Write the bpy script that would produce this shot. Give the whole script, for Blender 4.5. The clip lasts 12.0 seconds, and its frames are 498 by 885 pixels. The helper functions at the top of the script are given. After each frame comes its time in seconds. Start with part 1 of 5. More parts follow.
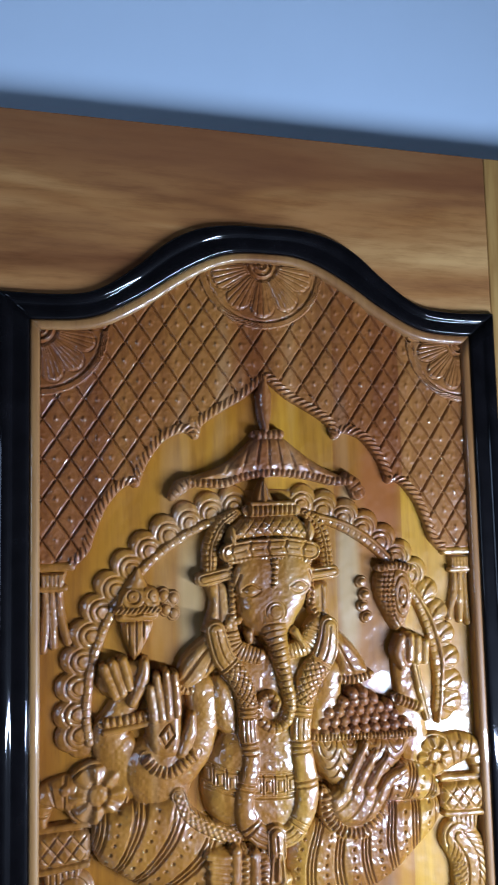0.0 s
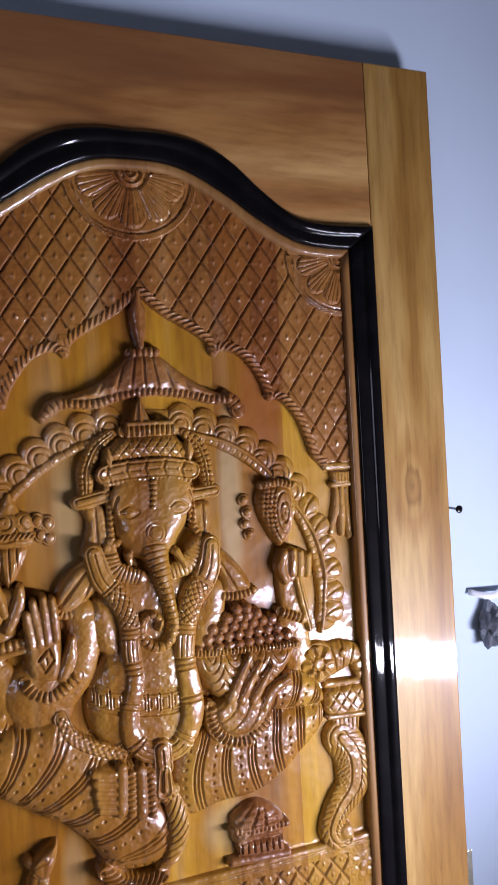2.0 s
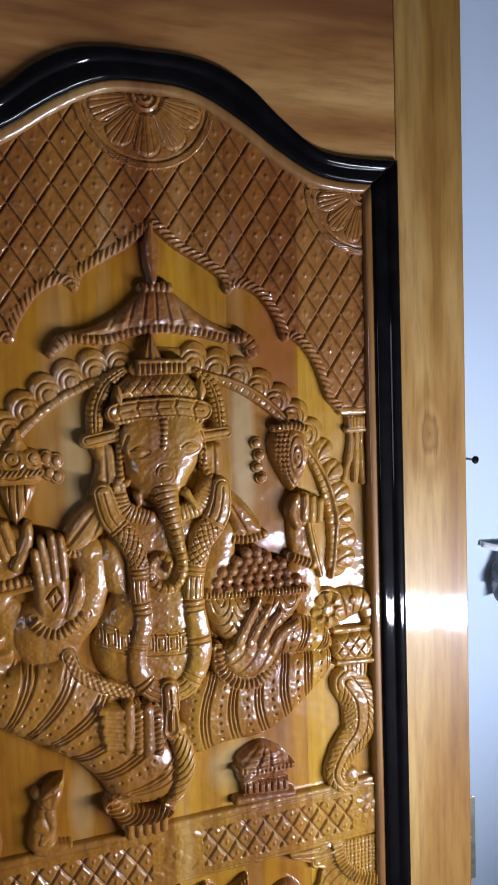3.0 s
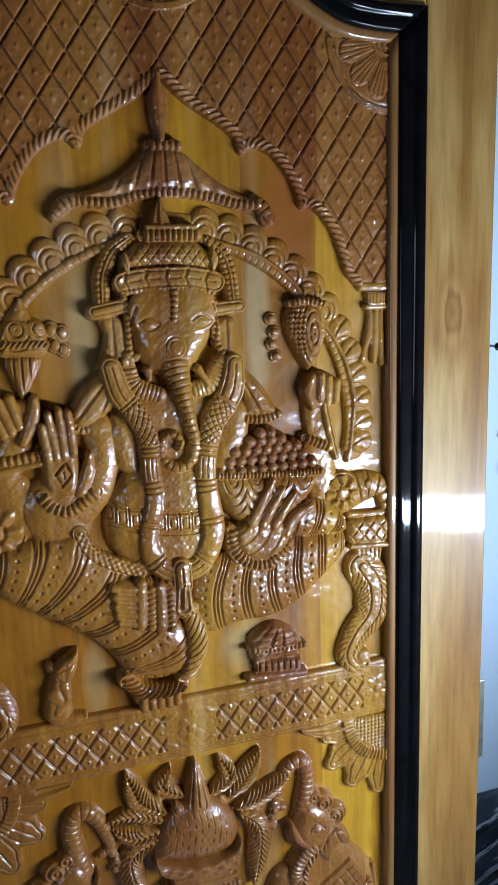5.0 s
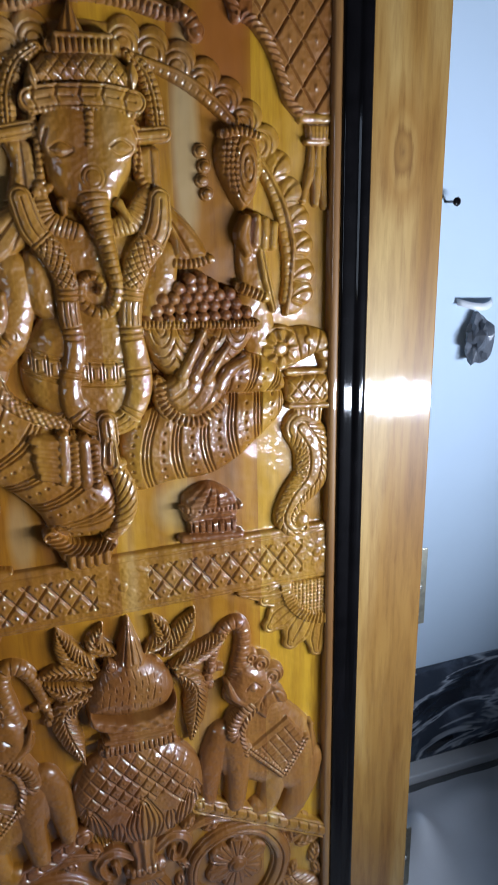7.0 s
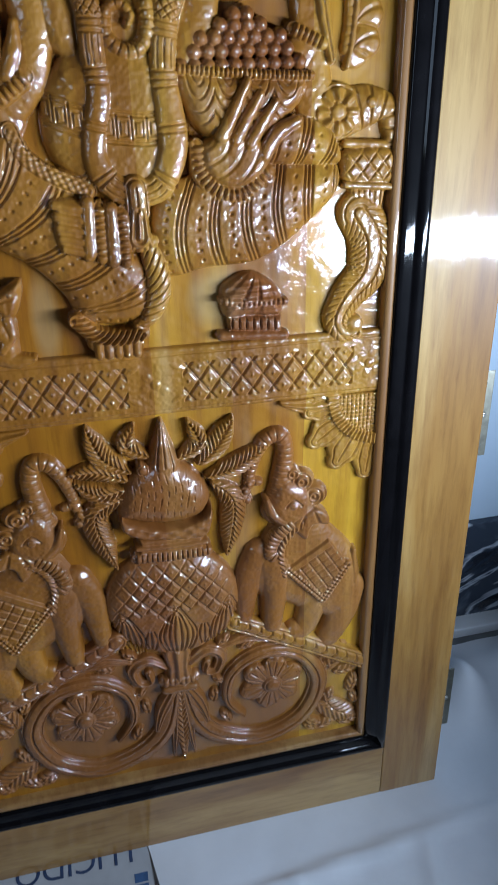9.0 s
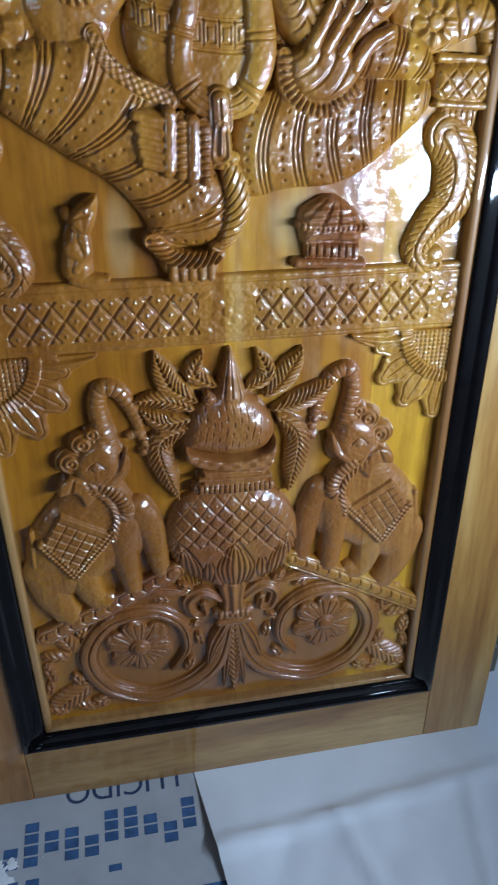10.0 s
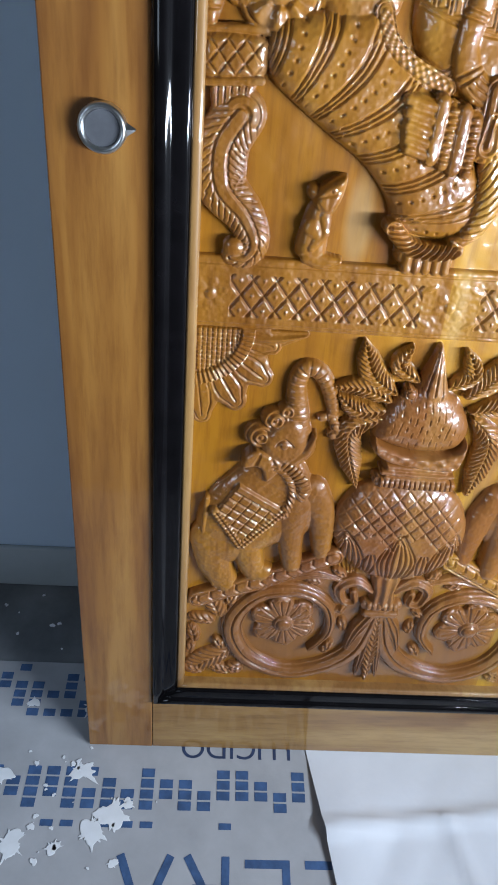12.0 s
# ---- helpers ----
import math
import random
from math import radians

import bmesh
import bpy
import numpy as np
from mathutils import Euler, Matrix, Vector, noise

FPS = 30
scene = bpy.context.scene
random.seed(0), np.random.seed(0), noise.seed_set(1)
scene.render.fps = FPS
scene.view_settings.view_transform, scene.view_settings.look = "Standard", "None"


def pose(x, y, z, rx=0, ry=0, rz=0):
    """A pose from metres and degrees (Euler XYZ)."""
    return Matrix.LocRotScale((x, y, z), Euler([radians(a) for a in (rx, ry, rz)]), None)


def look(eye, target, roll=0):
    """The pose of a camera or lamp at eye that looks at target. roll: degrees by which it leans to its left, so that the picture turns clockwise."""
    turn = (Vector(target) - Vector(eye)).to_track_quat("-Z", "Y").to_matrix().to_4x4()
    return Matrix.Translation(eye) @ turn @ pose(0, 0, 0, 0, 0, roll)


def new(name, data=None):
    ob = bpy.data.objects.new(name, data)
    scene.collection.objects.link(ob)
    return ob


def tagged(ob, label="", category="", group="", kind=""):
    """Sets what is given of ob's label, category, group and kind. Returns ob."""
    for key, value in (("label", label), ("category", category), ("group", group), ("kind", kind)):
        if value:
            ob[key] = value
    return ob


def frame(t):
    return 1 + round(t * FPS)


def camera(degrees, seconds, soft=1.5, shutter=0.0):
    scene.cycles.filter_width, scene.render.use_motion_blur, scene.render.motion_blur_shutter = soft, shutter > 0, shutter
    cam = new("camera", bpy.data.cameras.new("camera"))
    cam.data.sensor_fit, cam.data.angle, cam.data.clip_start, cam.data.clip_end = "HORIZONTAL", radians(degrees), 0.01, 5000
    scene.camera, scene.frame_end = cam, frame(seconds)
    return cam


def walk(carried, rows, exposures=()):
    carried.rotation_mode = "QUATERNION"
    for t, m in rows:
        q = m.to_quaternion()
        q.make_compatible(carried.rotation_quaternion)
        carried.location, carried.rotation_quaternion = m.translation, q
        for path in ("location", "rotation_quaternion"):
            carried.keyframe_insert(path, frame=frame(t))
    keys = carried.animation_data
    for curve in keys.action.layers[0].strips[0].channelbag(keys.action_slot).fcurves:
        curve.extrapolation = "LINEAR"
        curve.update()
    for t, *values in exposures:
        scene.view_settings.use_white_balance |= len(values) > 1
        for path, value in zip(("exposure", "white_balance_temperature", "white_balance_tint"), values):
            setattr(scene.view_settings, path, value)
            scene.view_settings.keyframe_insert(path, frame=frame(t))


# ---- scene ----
# ---- camera ----
cam = camera(38.2, 12.0, soft=1.5, shutter=0.4)
PATH = [
    (0, (-0.257, -0.912, 1.463), (0.23, 1.02, 1.635), -1.3),
    (0.5, (-0.246, -0.916, 1.46), (0.327, 0.994, 1.617), -2.2),
    (1, (-0.212, -0.925, 1.454), (0.375, 0.984, 1.568), -3.0),
    (1.5, (-0.206, -0.917, 1.45), (0.452, 0.97, 1.52), -3.3),
    (2, (-0.198, -0.905, 1.438), (0.496, 0.971, 1.426), -3.1),
    (2.5, (-0.201, -0.89, 1.427), (0.474, 0.992, 1.352), -2.7),
    (3, (-0.193, -0.883, 1.419), (0.464, 1.001, 1.286), -1.9),
    (5, (-0.19, -0.853, 1.363), (0.426, 1.017, 1.008), -1.8),
    (5.5, (-0.174, -0.854, 1.347), (0.439, 1.005, 0.935), -2.3),
    (6, (-0.163, -0.852, 1.322), (0.446, 0.993, 0.849), -3.1),
    (6.5, (-0.161, -0.847, 1.293), (0.475, 0.98, 0.785), -2.3),
    (6.7, (-0.145, -0.847, 1.288), (0.497, 0.969, 0.749), -1.6),
    (8.3, (-0.072, -0.836, 1.185), (0.398, 0.952, 0.424), -1.4),
    (8.5, (-0.075, -0.835, 1.166), (0.367, 0.955, 0.392), -1.2),
    (9, (-0.077, -0.818, 1.137), (0.332, 0.936, 0.268), -1.2),
    (9.5, (-0.096, -0.814, 1.121), (0.298, 0.922, 0.21), -0.1),
    (10, (-0.124, -0.807, 1.105), (0.191, 0.908, 0.125), -0.3),
    (10.5, (-0.149, -0.795, 1.097), (0.082, 0.913, 0.082), -0.4),
    (11, (-0.198, -0.784, 1.098), (-0.085, 0.865, -0.027), -0.3),
    (11.5, (-0.248, -0.78, 1.101), (-0.146, 0.897, 0.017), 2.2),
    (12, (-0.267, -0.778, 1.114), (-0.163, 0.917, 0.057), 4.8),
]
EXPOSURES = [(0.0, 0.6, 5600, 14), (0.5, 0.7, 6050, 20), (1.0, 0.5, 6300, 22), (1.5, 0.3, 6600, 30), (2.3, 0.1, 7000, 33), (2.6, 0.05, 7000, 31), (3.0, 0.05, 6850, 22), (5.0, 0.0, 6100, 9), (5.5, 0.0, 6150, 10), (6.5, -0.05, 6550, 14),
             (8.5, -0.05, 6050, 10), (9.0, 0.03, 5950, 9), (10.0, 0.1, 5800, 7), (10.5, 0.2, 5850, 7), (11.0, 0.4, 6150, 8), (11.5, 0.4, 6500, 11), (12.0, 0.9, 6600, 11)]

LEAN = 8.7                                   # the door leans back on the wall by this many degrees
DOOR = pose(0, 0, 0.0062, -LEAN)              # door frame: x right, y into the door, z up along it
walk(cam, [(t, DOOR @ look(eye, target, roll)) for t, eye, target, roll in PATH], EXPOSURES)

# ---- light ----
world = bpy.data.worlds.new("world")
scene.world = world
world.use_nodes = True
sky = world.node_tree.nodes.new("ShaderNodeTexSky")
sky.sky_type, sky.sun_disc = "NISHITA", False
sky.sun_elevation, sky.sun_rotation = radians(40), radians(150)
world.node_tree.links.new(sky.outputs[0], world.node_tree.nodes["Background"].inputs[0])
world.node_tree.nodes["Background"].inputs[1].default_value = 0.1


def area_lamp(name, eye, target, sx, sy, power, color, spread=180):
    data = bpy.data.lights.new(name, "AREA")
    data.shape, data.size, data.size_y, data.energy, data.color, data.spread = "RECTANGLE", sx, sy, power, color, radians(spread)
    ob = new(name, data)
    ob.matrix_world = look(eye, target)
    return ob


# a long tube lamp low to the right of the camera lights the door; an unseen bluish fill is added at the left
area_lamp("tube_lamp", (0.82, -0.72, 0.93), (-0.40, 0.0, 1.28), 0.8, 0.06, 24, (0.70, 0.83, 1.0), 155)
area_lamp("fill_lamp", (-2.2, -2.52, 1.75), (-0.9, 0, 1.5), 0.9, 1.0, 10, (0.62, 0.78, 1.0))


# ---- materials ----
def material(name):
    m = bpy.data.materials.new(name)
    m.use_nodes = True
    return m, m.node_tree.nodes, m.node_tree.links, m.node_tree.nodes["Principled BSDF"]


def node(nodes, kind, **values):
    n = nodes.new(kind)
    for key, value in values.items():
        n.inputs[key].default_value = value
    return n


def ramp(nodes, links, source, stops):
    n = nodes.new("ShaderNodeValToRGB")
    e = n.color_ramp.elements
    while len(e) < len(stops):
        e.new(0.5)
    for el, (p, c) in zip(e, stops):
        el.position, el.color = p, (*c, 1)
    links.new(source, n.inputs[0])
    return n.outputs[0]


def mix(nodes, links, kind, fac, a, b):
    n = nodes.new("ShaderNodeMix")
    n.data_type, n.blend_type = "RGBA", kind
    for k, v in ((0, fac), (6, a), (7, b)):
        if isinstance(v, (int, float)):
            n.inputs[k].default_value = v
        elif isinstance(v, tuple):
            n.inputs[k].default_value = (*v, 1)
        else:
            links.new(v, n.inputs[k])
    return n.outputs[2]


def mapped(nodes, links, scale, loc=(0, 0, 0)):
    c = nodes.new("ShaderNodeTexCoord")
    m = nodes.new("ShaderNodeMapping")
    m.inputs["Scale"].default_value, m.inputs["Location"].default_value = scale, loc
    links.new(c.outputs["Object"], m.inputs["Vector"])
    return m.outputs[0]


def noise_tex(nodes, links, vec, scale, detail=4, rough=0.55, distortion=0.0):
    n = node(nodes, "ShaderNodeTexNoise", Scale=scale, Detail=detail, Roughness=rough, Distortion=distortion)
    links.new(vec, n.inputs["Vector"])
    return n.outputs["Fac"]


def bump(nodes, links, bsdf, height, strength, distance=0.002):
    b = node(nodes, "ShaderNodeBump", Strength=strength, Distance=distance)
    links.new(height, b.inputs["Height"])
    links.new(b.outputs[0], bsdf.inputs["Normal"])


def scaled(nodes, value, links, k):
    n = nodes.new("ShaderNodeMath")
    n.operation = "MULTIPLY"
    links.new(value, n.inputs[0])
    n.inputs[1].default_value = k
    return n.outputs[0]


def wood(name, grain, dark, mid, light, coat=1.0, coat_rough=0.045, loc=(0, 0, 0), boards=0.0, knots=(), streak=1.1, bands=(), glint=0.06):
    """Lacquered timber with its grain along x or z; boards: the width of the glued strips."""
    m, nodes, links, b = material(name)
    sx, sz = (1.0, 8) if grain == "x" else (8, 0.8)
    vec = mapped(nodes, links, (sx, 9, sz), loc)
    broad = noise_tex(nodes, links, vec, streak, 3, 0.5, 0.6)
    fine = noise_tex(nodes, links, mapped(nodes, links, (sx * 12, 60, sz * 12), loc), 1.0, 5, 0.65)
    c = ramp(nodes, links, broad, ((0.3, dark), (0.5, mid), (0.68, light)))
    c = mix(nodes, links, "MULTIPLY", 0.55, c, ramp(nodes, links, fine, ((0.32, (0.55, 0.45, 0.38)), (0.55, (1, 1, 1)))))
    figure = noise_tex(nodes, links, mapped(nodes, links, (sx * 3.2, 20, sz * 1.7), loc), 1.0, 3, 0.55, 0.9)
    c = mix(nodes, links, "MULTIPLY", 0.6, c, ramp(nodes, links, figure, ((0.34, (0.74, 0.62, 0.46)), (0.56, (1.06, 1.06, 1.0)))))
    if boards:
        sep = nodes.new("ShaderNodeSeparateXYZ")
        links.new(mapped(nodes, links, (1 / boards, 1, 1), loc), sep.inputs[0])
        floor_n = nodes.new("ShaderNodeMath")
        floor_n.operation = "FLOOR"
        links.new(sep.outputs[0], floor_n.inputs[0])
        white = nodes.new("ShaderNodeTexWhiteNoise")
        white.noise_dimensions = "1D"
        links.new(floor_n.outputs[0], white.inputs["W"])
        tone = ramp(nodes, links, white.outputs["Value"], ((0.1, (0.78, 0.60, 0.42)), (0.5, (1, 0.93, 0.8)), (0.9, (1.12, 1.1, 0.95))))
        c = mix(nodes, links, "MULTIPLY", 1.0, c, tone)
        # pale sapwood streaks running up some of the strips
        sap = noise_tex(nodes, links, mapped(nodes, links, (16, 16, 1.3), (3.1, 0, 0.7)), 1.0, 2, 0.5)
        c = mix(nodes, links, "MIX", ramp(nodes, links, sap, ((0.60, (0, 0, 0)), (0.76, (0.22, 0.22, 0.22)))), c, (0.55, 0.44, 0.26))
        heart = noise_tex(nodes, links, mapped(nodes, links, (11, 11, 1.1), (1.7, 0, 5.3)), 1.0, 2, 0.5)
        c = mix(nodes, links, "MIX", ramp(nodes, links, heart, ((0.62, (0, 0, 0)), (0.74, (0.65, 0.65, 0.65)))), c, (0.30, 0.10, 0.020))
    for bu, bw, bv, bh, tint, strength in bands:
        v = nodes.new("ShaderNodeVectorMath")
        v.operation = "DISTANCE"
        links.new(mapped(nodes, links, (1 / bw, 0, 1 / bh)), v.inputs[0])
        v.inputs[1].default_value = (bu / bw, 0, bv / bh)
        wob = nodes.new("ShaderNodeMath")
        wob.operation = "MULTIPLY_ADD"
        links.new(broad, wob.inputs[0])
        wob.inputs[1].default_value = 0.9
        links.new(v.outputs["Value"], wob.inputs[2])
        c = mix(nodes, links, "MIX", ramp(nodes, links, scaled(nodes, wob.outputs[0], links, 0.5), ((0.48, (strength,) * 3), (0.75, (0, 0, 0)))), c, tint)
    for ku, kv, kr in knots:
        v = nodes.new("ShaderNodeVectorMath")
        v.operation = "DISTANCE"
        tc = mapped(nodes, links, (1, 0, 0.45))
        links.new(tc, v.inputs[0])
        v.inputs[1].default_value = (ku, 0, kv * 0.45)
        wob = nodes.new("ShaderNodeMath")
        wob.operation = "MULTIPLY_ADD"
        links.new(fine, wob.inputs[0])
        wob.inputs[1].default_value = 0.016
        links.new(v.outputs["Value"], wob.inputs[2])
        c = mix(nodes, links, "MULTIPLY", 0.9, c, ramp(nodes, links, wob.outputs[0], ((kr * 0.12, (0.50, 0.36, 0.22)), (kr * 0.26, (0.24, 0.14, 0.08)), (kr * 0.40, (0.85, 0.72, 0.55)), (kr * 0.56, (0.50, 0.36, 0.22)), (kr * 0.72, (0.95, 0.88, 0.76)), (kr * 0.95, (0.74, 0.60, 0.42)), (kr * 1.5, (1, 1, 1)))))
    links.new(c, b.inputs["Base Color"])
    b.inputs["Roughness"].default_value = 0.45
    b.inputs["Specular IOR Level"].default_value = 0.3
    b.inputs["Coat Weight"].default_value = coat
    b.inputs["Coat Roughness"].default_value = coat_rough
    b.inputs["Coat IOR"].default_value = 1.62
    bump(nodes, links, b, fine, 0.16, 0.0006)
    # brush marks in the lacquer
    ripple = noise_tex(nodes, links, mapped(nodes, links, (30, 30, 30)), 1.0, 2, 0.5)
    cb = node(nodes, "ShaderNodeBump", Strength=0.10, Distance=0.002)
    links.new(ripple, cb.inputs["Height"])
    sags = noise_tex(nodes, links, mapped(nodes, links, (210, 210, 210) if boards else (16, 40, 110) if grain == "x" else (110, 40, 16)), 1.0, 2, 0.6)
    cb2 = node(nodes, "ShaderNodeBump", Strength=glint, Distance=0.002)
    links.new(sags, cb2.inputs["Height"])
    links.new(cb.outputs[0], cb2.inputs["Normal"])
    links.new(cb2.outputs[0], b.inputs["Coat Normal"])
    return m


def plain(name, color, rough, metal=0.0, coat=0.0, vary=0.15, scale=8.0, bump_s=0.1, spec=0.5):
    m, nodes, links, b = material(name)
    n = noise_tex(nodes, links, mapped(nodes, links, (1, 1, 1)), scale, 5, 0.6)
    lo = tuple(c * (1 - vary) for c in color)
    hi = tuple(min(1, c * (1 + vary)) for c in color)
    links.new(ramp(nodes, links, n, ((0.3, lo), (0.7, hi))), b.inputs["Base Color"])
    b.inputs["Roughness"].default_value, b.inputs["Metallic"].default_value = rough, metal
    b.inputs["Coat Weight"].default_value, b.inputs["Coat Roughness"].default_value = coat, 0.05
    b.inputs["Specular IOR Level"].default_value = spec
    if bump_s:
        bump(nodes, links, b, noise_tex(nodes, links, mapped(nodes, links, (1, 1, 1)), scale * 12, 3), bump_s)
    return m


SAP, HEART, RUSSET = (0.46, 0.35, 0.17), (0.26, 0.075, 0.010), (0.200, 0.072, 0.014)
# pale and dark strips in the glued panel, then russet across its whole lower part: middle, half width, middle height,
# half height, colour, strength
BANDS = [(-0.105, 0.022, 1.33, 0.14, SAP, 0.5), (0.112, 0.018, 1.36, 0.12, SAP, 0.5), (0.080, 0.036, 0.92, 0.04, SAP, 0.4), (-0.118, 0.018, 0.91, 0.06, SAP, 0.3),
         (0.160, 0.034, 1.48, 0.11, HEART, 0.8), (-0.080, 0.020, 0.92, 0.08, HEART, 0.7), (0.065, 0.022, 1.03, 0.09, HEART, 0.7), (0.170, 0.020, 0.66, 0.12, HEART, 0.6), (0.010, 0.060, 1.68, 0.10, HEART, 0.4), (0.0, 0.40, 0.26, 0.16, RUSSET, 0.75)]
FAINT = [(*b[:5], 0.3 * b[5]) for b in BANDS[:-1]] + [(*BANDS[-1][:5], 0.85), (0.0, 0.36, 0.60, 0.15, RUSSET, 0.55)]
TEAK_D, TEAK_M, TEAK_L = (0.203, 0.074, 0.017), (0.351, 0.164, 0.039), (0.468, 0.265, 0.082)
M_STILE = wood("lacquered_teak_upright", "z", (0.250, 0.115, 0.026), (0.360, 0.190, 0.048), (0.480, 0.300, 0.105), streak=1.6, glint=0.22, coat_rough=0.07, knots=((0.389, 1.355, 0.034), (0.402, 0.79, 0.006)))
M_STILE_DARK = wood("lacquered_teak_upright_dark", "z", glint=0.18, dark=(0.16, 0.055, 0.012), mid=(0.29, 0.125, 0.026), light=(0.40, 0.20, 0.050), streak=1.5, loc=(0.7, 0, 0.15))
M_RAIL_LOW = wood("lacquered_teak_across_pale", "x", (0.220, 0.105, 0.030), (0.350, 0.195, 0.058), (0.470, 0.290, 0.100), loc=(0.9, 0, 0.1), streak=1.3, glint=0.15)
M_RAIL = wood("lacquered_teak_across", "x", (0.170, 0.062, 0.022), (0.380, 0.175, 0.056), (0.580, 0.340, 0.130), loc=(0.4, 0, 0.35), streak=1.5, bands=[(0.05, 1.2, 1.970, 0.095, (0.19, 0.070, 0.026), 0.75)])
M_EDGE = wood("lacquered_teak_edge", "z", (0.213, 0.091, 0.027), (0.289, 0.144, 0.046), (0.350, 0.198, 0.068))
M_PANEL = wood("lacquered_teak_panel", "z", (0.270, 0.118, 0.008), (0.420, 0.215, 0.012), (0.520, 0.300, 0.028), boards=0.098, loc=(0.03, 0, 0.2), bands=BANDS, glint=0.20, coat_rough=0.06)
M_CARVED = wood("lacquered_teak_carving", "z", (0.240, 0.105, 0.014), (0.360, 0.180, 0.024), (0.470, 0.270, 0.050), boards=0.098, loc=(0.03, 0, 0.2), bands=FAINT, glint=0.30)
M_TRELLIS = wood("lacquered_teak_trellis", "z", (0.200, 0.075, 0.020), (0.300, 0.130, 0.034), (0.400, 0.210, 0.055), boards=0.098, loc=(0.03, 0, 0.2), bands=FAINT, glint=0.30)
M_DARK_SHELL = plain("dark_room_shell", (0.075, 0.075, 0.072), 0.85, vary=0.25, scale=1.6, bump_s=0.2)
M_WHITE = plain("white_plaster", (0.78, 0.80, 0.83), 0.7, vary=0.05, scale=9)
M_CRUMPLE = plain("dark_crumpled_plastic", (0.10, 0.11, 0.13), 0.25, vary=0.5, scale=25, bump_s=0.2)
M_FILM = plain("white_plastic_film", (0.75, 0.77, 0.80), 0.3, vary=0.08, scale=20)
M_CARD = plain("grey_carton_board", (0.40, 0.40, 0.41), 0.75, vary=0.13, scale=9, bump_s=0.15)
M_INK = plain("blue_print_ink", (0.045, 0.10, 0.22), 0.6, vary=0.3, scale=40)
M_INK_DARK = plain("dark_blue_print_ink", (0.03, 0.05, 0.11), 0.6, vary=0.3, scale=40)
M_PAPER = plain("off_white_paper", (0.72, 0.73, 0.76), 0.6, vary=0.06, scale=6, bump_s=0.12)
M_SPLASH = plain("white_paint", (0.80, 0.81, 0.82), 0.4, vary=0.05, scale=30)
M_EBONY = plain("black_lacquer", (0.004, 0.0035, 0.004), 0.5, coat=1.0, vary=0.4, scale=30, bump_s=0.03, spec=0.02)
M_EBONY.node_tree.nodes["Principled BSDF"].inputs["Coat IOR"].default_value = 1.32
M_STEEL = plain("brushed_steel", (0.62, 0.62, 0.60), 0.28, metal=1.0, vary=0.08, scale=60, bump_s=0.03)
M_LOCK = plain("grey_lock_face", (0.16, 0.165, 0.18), 0.42, metal=0.6, vary=0.1, scale=80, bump_s=0.02)
M_HINGE = plain("dull_brass_steel", (0.36, 0.34, 0.27), 0.38, metal=1.0, vary=0.2, scale=90, bump_s=0.05)
M_WALL = plain("pale_wall_paint", (0.50, 0.61, 0.73), 0.75, vary=0.035, scale=2.2, bump_s=0.06)
M_SKIRT = plain("grey_skirting", (0.42, 0.46, 0.47), 0.5, vary=0.08, scale=6)
M_FLOOR = plain("dusty_grey_floor", (0.17, 0.175, 0.18), 0.55, vary=0.35, scale=7, bump_s=0.12)


def marble():
    m, nodes, links, b = material("black_veined_marble")
    vec = mapped(nodes, links, (1, 1, 1), (0.3, 0.2, 0.1))
    warp = noise_tex(nodes, links, vec, 6, 5, 0.6, 1.2)
    vein = noise_tex(nodes, links, mapped(nodes, links, (1.0, 1, 2.2), (0.7, 0, 0.3)), 2.6, 4, 0.55, 1.6)
    c = ramp(nodes, links, vein, ((0.44, (0.008, 0.010, 0.016)), (0.490, (0.03, 0.04, 0.06)), (0.515, (0.42, 0.46, 0.52)), (0.555, (0.035, 0.045, 0.065))))
    c = mix(nodes, links, "ADD", 0.5, c, ramp(nodes, links, warp, ((0.48, (0, 0, 0)), (0.72, (0.22, 0.26, 0.34)))))
    links.new(c, b.inputs["Base Color"])
    b.inputs["Roughness"].default_value = 0.12
    return m


M_MARBLE = marble()


# ---- mesh helpers ----
def link_mesh(name, mesh, mat, parent=None, label="", smooth=False):
    if mat:
        mesh.materials.append(mat)
    if smooth:
        mesh.polygons.foreach_set("use_smooth", [True] * len(mesh.polygons))
    ob = new(name, mesh)
    if parent:
        ob.parent = parent
    if label:
        ob["label"] = label
    return ob


def part(name, bm, mat, parent=None, label="", smooth=False):
    bmesh.ops.recalc_face_normals(bm, faces=bm.faces)
    mesh = bpy.data.meshes.new(name)
    bm.to_mesh(mesh)
    bm.free()
    return link_mesh(name, mesh, mat, parent, label, smooth)


def box(x0, x1, y0, y1, z0, z1, bevel=0.0, segments=2):
    bm = bmesh.new()
    bmesh.ops.create_cube(bm, size=1, matrix=Matrix.LocRotScale(((x0 + x1) / 2, (y0 + y1) / 2, (z0 + z1) / 2), None, (x1 - x0, y1 - y0, z1 - z0)))
    if bevel:
        bmesh.ops.bevel(bm, geom=list(bm.edges), offset=bevel, segments=segments, affect="EDGES", profile=0.5)
    return bm


def thing(name, m, label, category, group=""):
    ob = new(name)
    ob.matrix_world = m
    return tagged(ob, label, category, group)


